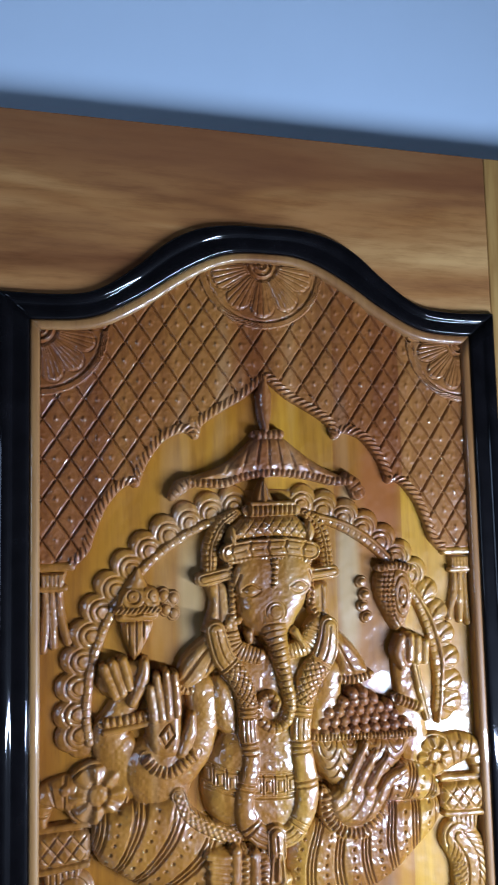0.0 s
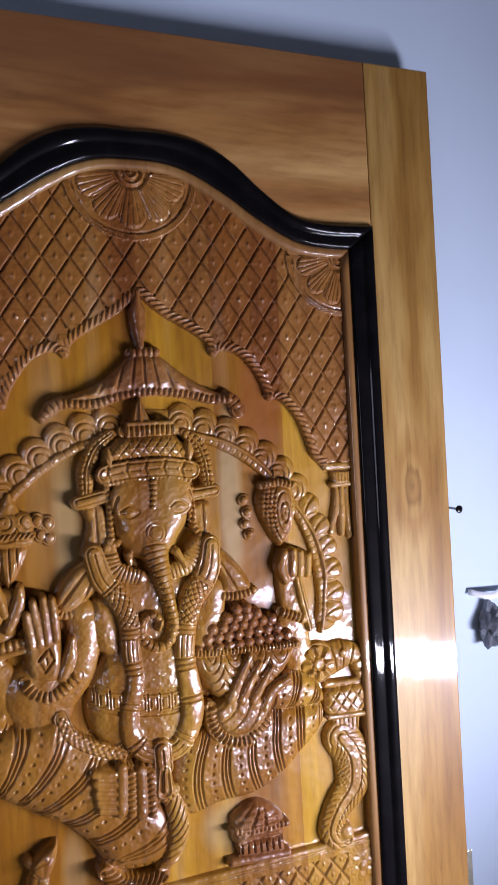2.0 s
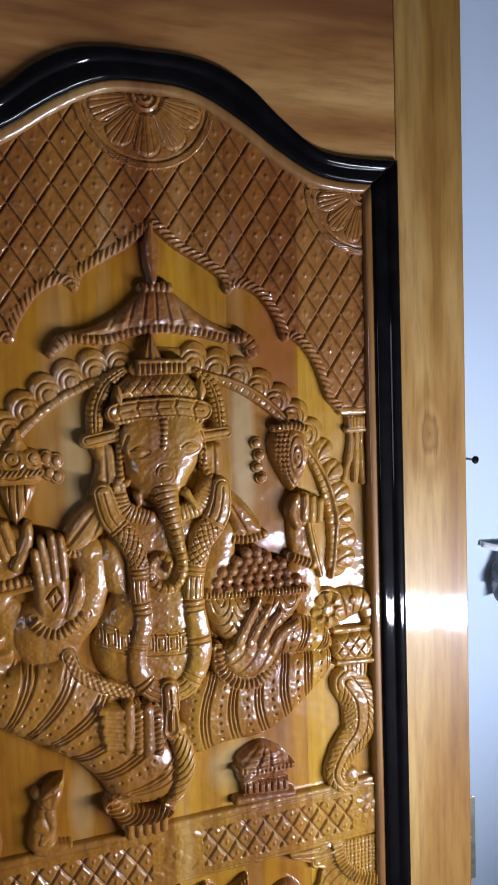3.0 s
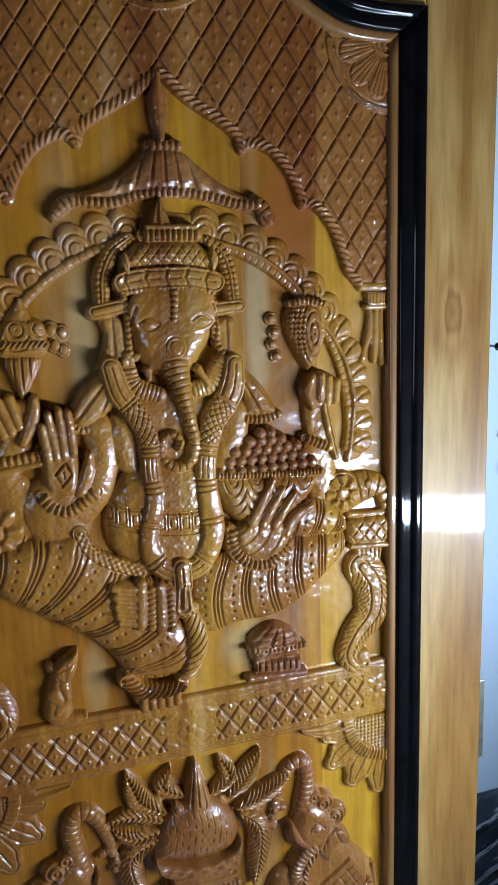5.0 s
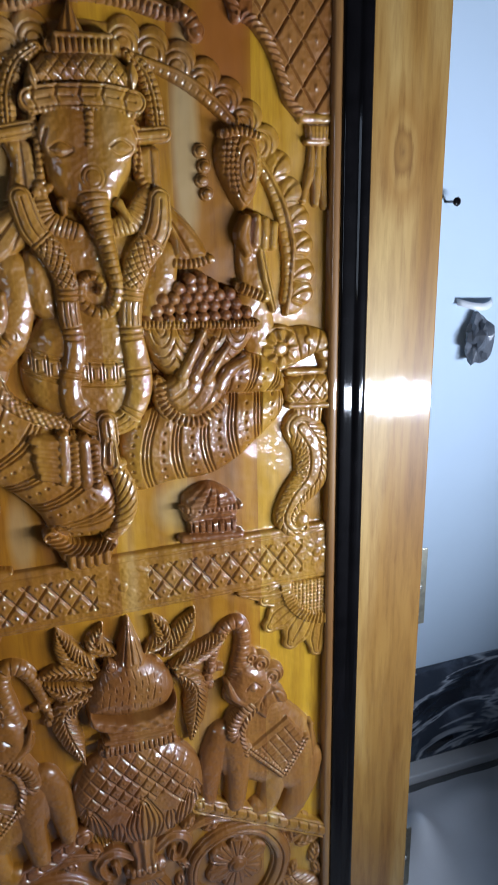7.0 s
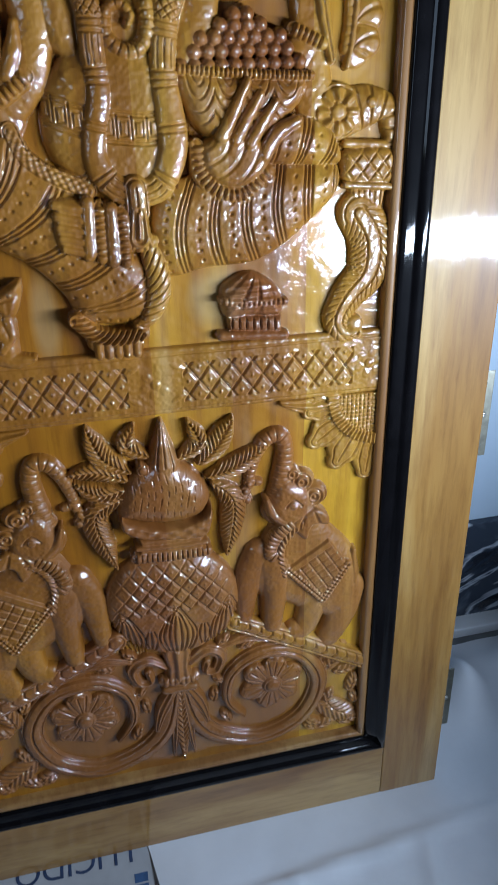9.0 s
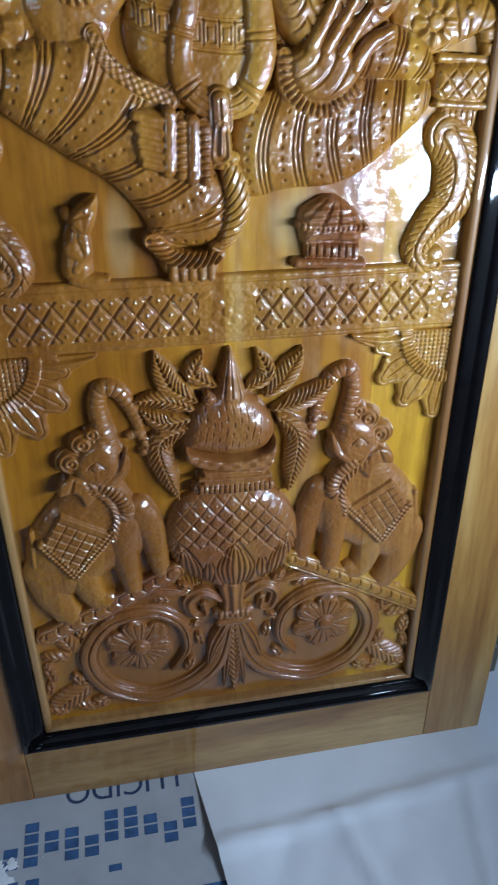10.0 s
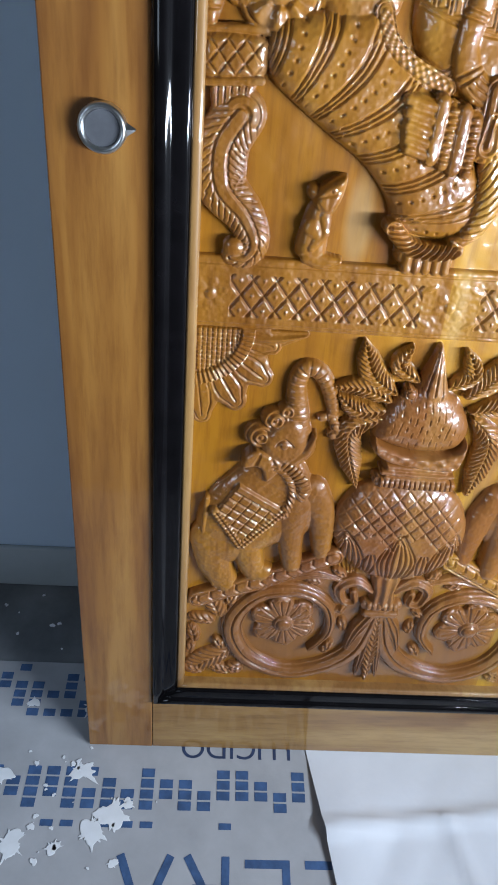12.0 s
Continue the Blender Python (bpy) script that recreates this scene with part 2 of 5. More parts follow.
def lathe(profile, segments=32):
    """A turned solid about z from (radius, height) pairs."""
    bm = bmesh.new()
    rings = []
    for r, z in profile:
        rings.append([bm.verts.new((r * math.cos(2 * math.pi * k / segments), r * math.sin(2 * math.pi * k / segments), z)) for k in range(segments)])
    for a, b in zip(rings, rings[1:]):
        for k in range(segments):
            bm.faces.new((a[k], a[(k + 1) % segments], b[(k + 1) % segments], b[k]))
    bm.faces.new(rings[0])
    bm.faces.new(rings[-1])
    return bm


# ---- the room ----
WALL_Y = 0.348


def structure(name, bm, mat, label):
    return tagged(part(name, bm, mat), label, name.split("_")[0], kind="structure")


structure("wall_north", box(-2.9, 3.5, WALL_Y, WALL_Y + 0.15, 0, 2.9), M_WALL, "pale blue-white painted wall behind the door")
# side walls, rear wall and ceiling are added out of view, dark to limit reflections
structure("wall_west", box(-3.05, -2.9, -2.6, WALL_Y + 0.15, 0, 2.9), M_DARK_SHELL, "added side wall out of view, dark to keep reflections low")
structure("wall_east", box(3.5, 3.65, -2.6, WALL_Y + 0.15, 0, 2.9), M_DARK_SHELL, "added side wall out of view, dark to keep reflections low")
for x0, x1, z0, z1 in ((-2.9, 3.5, 0, 1.2), (-2.9, -2.7, 1.2, 2.3), (-1.7, 3.5, 1.2, 2.3), (-2.9, 3.5, 2.3, 2.9)):
    structure("wall_south", box(x0, x1, -2.6, -2.45, z0, z1), M_DARK_SHELL, "added rear wall out of view, dark, with an opening around the fill lamp")
structure("floor", box(-3.05, 3.65, -2.6, WALL_Y + 0.15, -0.1, 0), M_FLOOR, "dusty dark grey floor with paint spots")
structure("ceiling", box(-3.05, 3.65, -2.6, WALL_Y + 0.15, 2.9, 3.0), M_DARK_SHELL, "added ceiling out of view, dark to keep reflections low")
structure("baseboard", box(-2.9, 0.38, WALL_Y - 0.010, WALL_Y, 0.0, 0.115, 0.003), M_SKIRT, "grey skirting along the foot of the wall")
structure("baseboard", box(0.42, 3.5, WALL_Y - 0.016, WALL_Y, 0.03, 0.305, 0.002), M_MARBLE, "black marble skirting slab with white veins")

# ---- the door: joinery ----
HALF, TALL, THICK = 0.45, 1.969, 0.040
BAND_X, BAND_IN, BAND_Z, FILLET = 0.342, 0.303, 0.120, 0.012
door = thing("carved_door", DOOR, "lacquered teak door with carved relief panel, leaning on the wall", "carved door")


def smooth_line(points, n=8, closed=False):
    """A Catmull-Rom line through the points."""
    p = [np.array(q, float) for q in points]
    count = len(p) if closed else len(p) - 1
    out = []
    for i in range(count):
        if closed:
            a, b, c, d = (p[(i + k) % len(p)] for k in (-1, 0, 1, 2))
        else:
            a, b, c, d = p[max(i - 1, 0)], p[i], p[i + 1], p[min(i + 2, len(p) - 1)]
        for k in range(n):
            t = k / n
            out.append(0.5 * (2 * b + (c - a) * t + (2 * a - 5 * b + 4 * c - d) * t * t + (3 * b - a - 3 * c + d) * t ** 3))
    if not closed:
        out.append(p[-1])
    return np.array(out)


# half outlines of the top, from the centre to the corner: the outer and inner lines of the black moulding
TOP_OUT = smooth_line([(0, 1.836), (0.045, 1.836), (0.090, 1.828), (0.130, 1.808), (0.175, 1.770), (0.222, 1.739), (0.270, 1.731), (0.342, 1.732)], 6)
TOP_IN = smooth_line([(0, 1.801), (0.040, 1.799), (0.077, 1.788), (0.121, 1.764), (0.166, 1.734), (0.213, 1.709), (0.250, 1.700), (0.303, 1.698)], 6)


def top_line(half):
    return np.concatenate([half[::-1] * (-1, 1), half[1:]])


def extrude_outline(points, y0, y1, bevel=0.0015):
    bm = bmesh.new()
    front = [bm.verts.new((u, y0, v)) for u, v in points]
    face = bm.faces.new(front)
    geom = bmesh.ops.extrude_face_region(bm, geom=[face])
    bmesh.ops.translate(bm, verts=[g for g in geom["geom"] if isinstance(g, bmesh.types.BMVert)], vec=(0, y1 - y0, 0))
    bmesh.ops.recalc_face_normals(bm, faces=bm.faces)
    if bevel:
        sharp = [e for e in bm.edges if e.calc_face_angle(0) > 0.9]
        bmesh.ops.bevel(bm, geom=sharp, offset=bevel, segments=2, affect="EDGES", profile=0.5)
    return bm


for side in (-1, 1):
    a, b = sorted((side * (BAND_X + 0.0004), side * HALF))
    part("stile", box(a, b, 0, THICK, 0, TALL, 0.002), M_STILE if side > 0 else M_STILE_DARK, door, "upright frame board with long grain")
part("rail", box(-BAND_X, BAND_X, 0.0006, THICK, 0, BAND_Z, 0.0015), M_RAIL_LOW, door, "bottom frame board with grain across")
outline = [(u, v) for u, v in top_line(TOP_OUT)] + [(BAND_X, TALL), (-BAND_X, TALL)]
part("rail", extrude_outline(outline, 0.0006, THICK), M_RAIL, door, "arched top frame board with grain across")
part("back_board", box(-BAND_X, BAND_X, 0.022, 0.036, BAND_Z, 1.83 - 0.10), M_PANEL, door)


def strip_between(name, outer, inner, profile, mat, label):
    """A moulding between two lines of equal length; profile: (share of the way inwards, height)."""
    bm = bmesh.new()
    rows = [[bm.verts.new((*(o + (i - o) * f)[:1], -h, (o + (i - o) * f)[1])) for f, h in profile] for o, i in zip(outer, inner)]
    for a, b in zip(rows, rows[1:]):
        for k in range(len(profile) - 1):
            bm.faces.new((a[k], a[k + 1], b[k + 1], b[k]))
    for row in (rows[0], rows[-1]):
        bm.faces.new(row)
    return part(name, bm, mat, door, label, True)


def dense(a, b, n=30):
    return np.array([np.array(a) + (np.array(b) - np.array(a)) * k / n for k in range(n + 1)])


MOULD = [(0, -0.004), (0.0, 0.002), (0.03, 0.0060), (0.08, 0.0076), (0.15, 0.0088), (0.24, 0.0093), (0.33, 0.0088), (0.40, 0.0076), (0.45, 0.0060), (0.48, 0.0052), (0.51, 0.0048), (0.56, 0.0050), (0.66, 0.0052), (0.78, 0.0051), (0.90, 0.0047),
         (0.96, 0.0036), (1.0, -0.001), (1.0, -0.010)]
BORDER = [(0, -0.014), (0, 0.0), (0.25, 0.0010), (0.7, 0.0008), (0.92, -0.001), (1.0, -0.004), (1.0, -0.018)]
IN2 = BAND_IN - FILLET
TOP_FIL = np.array([(u * (IN2 / BAND_IN), v - FILLET) for u, v in TOP_IN])
corners = ((BAND_X, BAND_Z, 1.732), (BAND_IN, 0.155, 1.698), (IN2, 0.155 + 0.010, 1.698 - FILLET))
for (xo, zo, to), (xi, zi, ti), prof, mat, nm, lab in ((corners[0], corners[1], MOULD, M_EBONY, "moulding", "glossy black fluted moulding"),
                                                     (corners[1], corners[2], BORDER, M_EDGE, "border", "plain raised edge of the carved panel")):
    for s in (-1, 1):
        strip_between(nm, dense((s * xo, zo), (s * xo, to), 60), dense((s * xi, zi), (s * xi, ti), 60), prof, mat, lab)
    strip_between(nm, dense((-xo, zo), (xo, zo)), dense((-xi, zi), (xi, zi)), prof, mat, lab)
    pair = (TOP_OUT, TOP_IN) if nm == "moulding" else (TOP_IN, TOP_FIL)
    strip_between(nm, top_line(pair[0]), top_line(pair[1]), prof, mat, lab)

# ---- the door: carved relief, worked as heights over the panel ground ----
STEP, GROUND, FLAT = 0.0009, 0.016, 0.60
US = np.arange(-IN2 - 0.002, IN2 + 0.002, STEP)
VS = np.arange(0.160, 1.796, STEP)
UU, VV = np.meshgrid(US, VS)
HEIGHT, OWNER, NAMES = np.zeros_like(UU), np.zeros(UU.shape, int), ["panel_ground"]
RNG = np.random.default_rng(5)


def soft_noise(cell, amp):
    """Smooth random unevenness, cells of that many metres."""
    nv, nu = int(len(VS) * STEP / cell) + 3, int(len(US) * STEP / cell) + 3
    g = RNG.uniform(-1, 1, (nv, nu))
    fu, fv = (US - US[0]) / cell, (VS - VS[0]) / cell
    iu, iv = fu.astype(int), fv.astype(int)
    tu, tv = fu - iu, fv - iv
    tu, tv = tu * tu * (3 - 2 * tu), tv * tv * (3 - 2 * tv)
    a = g[iv][:, iu] * (1 - tu) + g[iv][:, iu + 1] * tu
    b = g[iv + 1][:, iu] * (1 - tu) + g[iv + 1][:, iu + 1] * tu
    return amp * (a * (1 - tv[:, None]) + b * tv[:, None])


def window(points, pad):
    p = np.array(points)
    i0, i1 = np.searchsorted(US, (p[:, 0].min() - pad, p[:, 0].max() + pad))
    j0, j1 = np.searchsorted(VS, (p[:, 1].min() - pad, p[:, 1].max() + pad))
    return slice(max(j0 - 1, 0), j1 + 1), slice(max(i0 - 1, 0), i1 + 1)


def nearest(line, w):
    """Distance, signed side and length along the line for the cells of a window."""
    u, v = UU[w], VV[w]
    best, along, side, run = np.full(u.shape, 9.0), np.zeros(u.shape), np.zeros(u.shape), 0.0
    for (ax, ay), (bx, by) in zip(line, line[1:]):
        dx, dy = bx - ax, by - ay
        ln = math.hypot(dx, dy)
        if ln < 1e-7:
            continue
        t = np.clip(((u - ax) * dx + (v - ay) * dy) / ln ** 2, 0, 1)
        d = np.hypot(u - ax - t * dx, v - ay - t * dy)
        hit = d < best
        best = np.where(hit, d, best)
        along = np.where(hit, run + t * ln, along)
        side = np.where(hit, np.sign((u - ax) * dy - (v - ay) * dx), side)
        run += ln
    return best, side, along, run


def lay(name, w, h):
    if name not in NAMES:
        NAMES.append(name)
    k = NAMES.index(name)
    up = h > HEIGHT[w]
    HEIGHT[w] = np.where(up, h, HEIGHT[w])
    OWNER[w] = np.where(up, k, OWNER[w])


def rope(p, a):
    return lambda s, d, w: a * np.cos(2 * np.pi * (s + 0.9 * d) / p)


def rings(p, a):
    return lambda s, d, w: -a * np.maximum(0, np.cos(2 * np.pi * s / p)) ** 4


def flutes(n, a):
    return lambda s, d, w: a * np.cos(np.pi * n * d / w)


def beads(p, a):
    return lambda s, d, w: -a * (1 - np.sqrt(np.abs(np.sin(np.pi * s / p))))


def tube(name, points, w, h, base=0.0, pat=None, power=0.5, smooth=True):
    """A rounded roll along a line; w and h may be lists that vary along it."""
    line = smooth_line(points, 7) if smooth and len(points) > 2 else np.array(points, float)
    ws = w if isinstance(w, (list, tuple)) else [w]
    hs = h if isinstance(h, (list, tuple)) else [h]
    win = window(line, max(ws) + 0.003)
    d, side, s, run = nearest(line, win)
    f = s / max(run, 1e-6)
    wide = np.interp(f, np.linspace(0, 1, len(ws)), ws) if len(ws) > 1 else np.full(d.shape, ws[0])
    high = np.interp(f, np.linspace(0, 1, len(hs)), hs) if len(hs) > 1 else np.full(d.shape, hs[0])
    q = 1 - (d / wide) ** 2
    body = FLAT * (base + high * np.maximum(q, 0) ** (power * 0.8))
    if pat:
        body = body + pat(s, d * side, wide) * np.minimum(1, np.maximum(q, 0) * 3)
    lay(name, win, np.where(q > 0, body, -1))


def inside(line, w):
    u, v = UU[w], VV[w]
    odd = np.zeros(u.shape, bool)
    pts = list(line)
    for (ax, ay), (bx, by) in zip(pts, pts[1:] + pts[:1]):
        if ay != by:
            odd ^= ((ay > v) != (by > v)) & (u < (bx - ax) * (v - ay) / (by - ay) + ax)
    return odd


def pillow(name, points, h, r=0.012, base=0.0, pat=None, smooth=True):
    """A cushion-like form with a closed outline, rounded over r at its edge."""
    line = smooth_line(points, 6, True) if smooth else np.array(points, float)
    w = window(line, 0.003)
    d, _, s, _ = nearest(np.vstack([line, line[:1]]), w)
    ok = inside(line, w)
    q = np.clip(d / (0.75 * r), 0, 1)
    body = FLAT * base + FLAT * h * np.sqrt(np.maximum(0, 1 - (1 - q) ** 2))
    if pat is not None:
        body = body + pat(UU[w], VV[w]) * q
    lay(name, w, np.where(ok, body, -1))


def dome(name, u, v, ru, rv, h, rot=0.0, base=0.0, power=0.5, pat=None):
    w = window([(u - max(ru, rv), v - max(ru, rv)), (u + max(ru, rv), v + max(ru, rv))], 0.002)
    c, s = math.cos(radians(rot)), math.sin(radians(rot))
    x, y = (UU[w] - u) * c + (VV[w] - v) * s, -(UU[w] - u) * s + (VV[w] - v) * c
    q = 1 - (x / ru) ** 2 - (y / rv) ** 2
    body = FLAT * (base + h * np.maximum(q, 0) ** (power * 0.85))
    if pat:
        body = body + pat(x, y, q)
    lay(name, w, np.where(q > 0, body, -1))


def groove(points, wide, deep, smooth=True):
    line = smooth_line(points, 7) if smooth and len(points) > 2 else np.array(points, float)
    w = window(line, wide * 3)
    d, _, _, _ = nearest(line, w)
    HEIGHT[w] -= deep * np.exp(-(d / wide) ** 2)


def lattice(pu, pv, deep, wide=0.055, u0=0.0, v0=0.0, dot=0.0):
    """Crossing diagonal cuts with a small peg in each lozenge."""
    def cut(u, v):
        a, b = (u - u0) / pu + (v - v0) / pv, (u - u0) / pu - (v - v0) / pv
        fa, fb = np.abs(a - np.round(a)), np.abs(b - np.round(b))
        out = -deep * np.maximum(np.exp(-(fa / wide) ** 2), np.exp(-(fb / wide) ** 2))
        if dot:
            ca, cb = (a - np.floor(a) - 0.5), (b - np.floor(b) - 0.5)
            out = out + dot * np.exp(-((ca ** 2 + cb ** 2) / 0.0075))
        return out
    return cut


def hatch(p, deep, angle=90.0):
    c, s = math.cos(radians(angle)), math.sin(radians(angle))
    return lambda u, v: -deep * np.maximum(0, np.cos(2 * np.pi * (u * c + v * s) / p)) ** 3


def both(fn):
    fn(1)
    fn(-1)


def m(points, s):
    return [(u * s, v) for u, v in points]


# pierced arch: the trellis field above it stands proud of the ground
ARCH = [(0, 1.636), (0.010, 1.629), (0.030, 1.612), (0.055, 1.597), (0.078, 1.583), (0.093, 1.570), (0.097, 1.556), (0.104, 1.563), (0.120, 1.563), (0.140, 1.553),
        (0.158, 1.532), (0.170, 1.510), (0.175, 1.494), (0.182, 1.497), (0.197, 1.490), (0.217, 1.465), (0.230, 1.435), (0.238, 1.412), (0.252, 1.398), (0.30, 1.397)]
AX, AY = np.array(ARCH).T
arch_v = np.interp(np.abs(UU), AX, AY)
top_v = np.interp(np.abs(UU), [p[0] for p in TOP_FIL], [p[1] for p in TOP_FIL])
field = (VV > arch_v) & (VV < top_v + 0.004)
h = np.where(field, 0.0095 + lattice(0.0340, 0.0500, 0.0046, 0.042, 0.0, 1.60, 0.0016)(UU, VV), -1)
lay("trellis", (slice(None), slice(None)), h)
ARCH_LOBES = [ARCH[0:7], ARCH[6:13], ARCH[12:19]]
for s in (1, -1):
    for lobe in ARCH_LOBES:
        tube("arch_rope", m(lobe, s), 0.0062, 0.008, 0.010, rope(0.0085, 0.0016))
    tube("arch_rope", m([(u + 0.006, v + 0.010) for u, v in ARCH[1:6]], s), 0.002, 0.002, 0.011)
    dome("arch_rope", s * 0.100, 1.571, 0.009, 0.011, 0.007, 25 * s, 0.011)

# rosette at the head of the arch and quarter rosettes in the corners
def fan(name, u, v, r, a0, a1, petals, base=0.0095):
    win = window([(u - r, v - r), (u + r, v + r)], 0.004)
    x, y = UU[win] - u, VV[win] - v
    rad, ang = np.hypot(x, y), np.degrees(np.arctan2(y, x)) % 360
    ok = (rad < r) & (ang >= a0) & (ang <= a1) & field[win]
    f = (petals * (ang - a0) / (a1 - a0)) % 1.0 - 0.5
    tip = r * (0.60 + 0.22 * np.sqrt(np.maximum(0, 1 - 4 * f * f)))
    petal = (rad < tip) & (rad > 0.27 * r)
    body = base + 0.0008 + np.where(petal, 0.0022 * np.sqrt(np.maximum(0, 1 - (2 * f) ** 4)), 0)
    body -= 0.0022 * np.exp(-((rad - tip) / 0.0016) ** 2) + 0.0016 * np.maximum(0, np.cos(2 * np.pi * 5 * f)) ** 5 * petal * (np.abs(f) < 0.42)
    body += 0.0026 * np.cos(2 * np.pi * rad / (0.09 * r)) * (rad < 0.26 * r)
    rim = (rad > 0.90 * r)
    body += np.where(rim, 0.0014 + 0.0014 * np.cos((ang + 160 * rad / r) * 2.2), 0) - 0.0026 * np.exp(-((rad - 0.89 * r) / 0.0014) ** 2)
    lay(name, win, np.where(ok, body, -1))


fan("rosette", -0.003, 1.786, 0.088, 180, 360, 5)
fan("corner_rosette", IN2, 1.688, 0.084, 180, 270, 3)
fan("corner_rosette", -IN2, 1.688, 0.084, 270, 360, 3)

# capitals with hanging tassels at the feet of the arch
for s in (1, -1):
    tube("tassel", m([(0.255, 1.392), (0.292, 1.392)], s), 0.006, 0.008, 0.009)
    pillow("tassel", m([(0.260, 1.386), (0.291, 1.386), (0.290, 1.366), (0.263, 1.366)], s), 0.014, 0.006, 0.004, hatch(0.005, 0.0015, 0), False)
    tube("tassel", m([(0.262, 1.366), (0.290, 1.366)], s), 0.004, 0.006, 0.010)
    for k, (x, e) in enumerate(((0.268, 0.258), (0.277, 0.275), (0.285, 0.287))):
        tube("tassel", m([(x, 1.364), (x - 0.001, 1.335), (e, 1.300 - 0.004 * k)], s), [0.004, 0.006, 0.005], 0.010, 0.002)

# scalloped halo behind the head, plain leaves above, scrolls down its sides
def halo_point(a, r=1.0):
    return (0.2475 * r * math.sin(a), 1.214 + (0.252 if abs(a) < 1.58 else 0.20) * r * math.cos(a))


def nested_arcs(x, y, q):
    rr = np.hypot(x * 1.15, y + 0.012)
    return -0.0026 * np.exp(-((rr - 0.0105) / 0.0014) ** 2) - 0.0026 * np.exp(-((rr - 0.0185) / 0.0014) ** 2)


for s in (1, -1):
    pts = [halo_point(s * a) for a in np.linspace(0.0, 1.75, 15)]
    tube("halo", [(u * 0.955, 1.214 + (v - 1.214) * 0.955) for u, v in pts], 0.0060, 0.010, 0.004, rings(0.009, 0.0010))
    tube("halo", pts, 0.017, 0.007, 0.0)
    for k, a in enumerate(np.linspace(0.19, 1.70, 13)):
        u, v = halo_point(s * a, 1.035)
        turn = -math.degrees(s * a)
        if s < 0 or a < 0.95:
            dome("halo", u, v, 0.0185, 0.0195, 0.0125, turn, 0.001, 0.4, nested_arcs)
        else:
            dome("halo", u, v, 0.0175, 0.0185, 0.0125, turn, 0.001, 0.45, lambda x, y, q: -0.0020 * np.maximum(0, np.cos(np.arctan2(y + 0.014, x - 0.010) * 7 + 120 * np.hypot(x - 0.010, y + 0.014))) ** 3)

def form(name, points, axis, h, r=0.02, base=0.0, pat=None):
    """A cushion-like form whose cuts follow an axis line: pat(length along it, distance from it)."""
    line = smooth_line(points, 6, True)
    w = window(line, 0.003)
    d, _, _, _ = nearest(np.vstack([line, line[:1]]), w)
    q = np.clip(d / r, 0, 1)
    body = FLAT * base + FLAT * h * np.sqrt(np.maximum(0, 1 - (1 - q) ** 2)) ** 0.9
    if pat:
        da, side, s, _ = nearest(smooth_line(axis, 7), w)
        body = body + pat(s, da * side) * np.clip(d / 0.004, 0, 1)
    lay(name, w, np.where(inside(line, w), body, -1))


def rays(u0, v0, n, deep, sharp=4):
    """Cut lines that fan out from a point."""
    return lambda u, v: -deep * np.maximum(0, np.cos(np.arctan2(u - u0, v - v0) * n)) ** sharp


def arcs(u0, v0, p, deep, squash=1.0):
    """Nested curved cuts about a point."""
    return lambda u, v: -deep * np.maximum(0, np.cos(2 * np.pi * np.hypot(u - u0, (v - v0) * squash) / p)) ** 3


# umbrella over the head
tube("canopy", [(-0.004, 1.634), (-0.003, 1.599), (-0.002, 1.562)], [0.002, 0.011, 0.010, 0.005], 0.018, 0.006)
tube("canopy", [(-0.016, 1.555), (0.017, 1.556)], 0.0065, 0.012, 0.014, beads(0.0075, 0.006))
pillow("canopy", [(-0.015, 1.553), (-0.034, 1.537), (-0.053, 1.521), (-0.081, 1.508), (-0.119, 1.497), (-0.099, 1.491), (-0.055, 1.495), (-0.005, 1.502), (0.046, 1.498), (0.103, 1.490), (0.124, 1.494), (0.092, 1.505), (0.064, 1.520), (0.041, 1.537), (0.018, 1.553)], 0.024, 0.024, 0.004,
       lambda u, v: -0.0034 * np.maximum(0, np.cos(np.arctan2(u, v - 1.62) * 40)) ** 4 * (v > 1.503) + 0.0016 * np.cos(2 * np.pi * u / 0.021) * (v < 1.515))
tube("canopy", [(-0.123, 1.481), (-0.101, 1.492), (-0.062, 1.491), (-0.032, 1.500), (0.010, 1.505), (0.054, 1.501), (0.087, 1.493), (0.113, 1.492)], 0.0055, 0.010, 0.018, beads(0.0072, 0.007))
for end in ([(-0.103, 1.496), (-0.117, 1.488), (-0.128, 1.476)], [(0.111, 1.498), (0.122, 1.487), (0.128, 1.474)]):
    tube("canopy", end, [0.007, 0.010, 0.006], 0.018, 0.008, rings(0.008, 0.003))
dome("canopy", 0.127, 1.477, 0.011, 0.011, 0.016, 0, 0.008, 0.5, lambda x, y, q: -0.003 * np.exp(-((q - 0.5) / 0.15) ** 2))

# the seated figure: one carved form
F = "carved_figure"
# back arms and hands
tube(F, [(-0.178, 1.240), (-0.197, 1.209), (-0.207, 1.181), (-0.183, 1.134)], [0.017, 0.020, 0.026, 0.028], 0.020)
tube(F, [(-0.217, 1.202), (-0.192, 1.204), (-0.166, 1.207)], 0.006, 0.010, 0.018, beads(0.008, 0.006))
tube(F, [(-0.215, 1.191), (-0.191, 1.194), (-0.165, 1.197)], 0.004, 0.007, 0.018)
pillow(F, [(-0.189, 1.275), (-0.217, 1.268), (-0.222, 1.242), (-0.195, 1.224), (-0.170, 1.242), (-0.168, 1.270)], 0.022, 0.016)
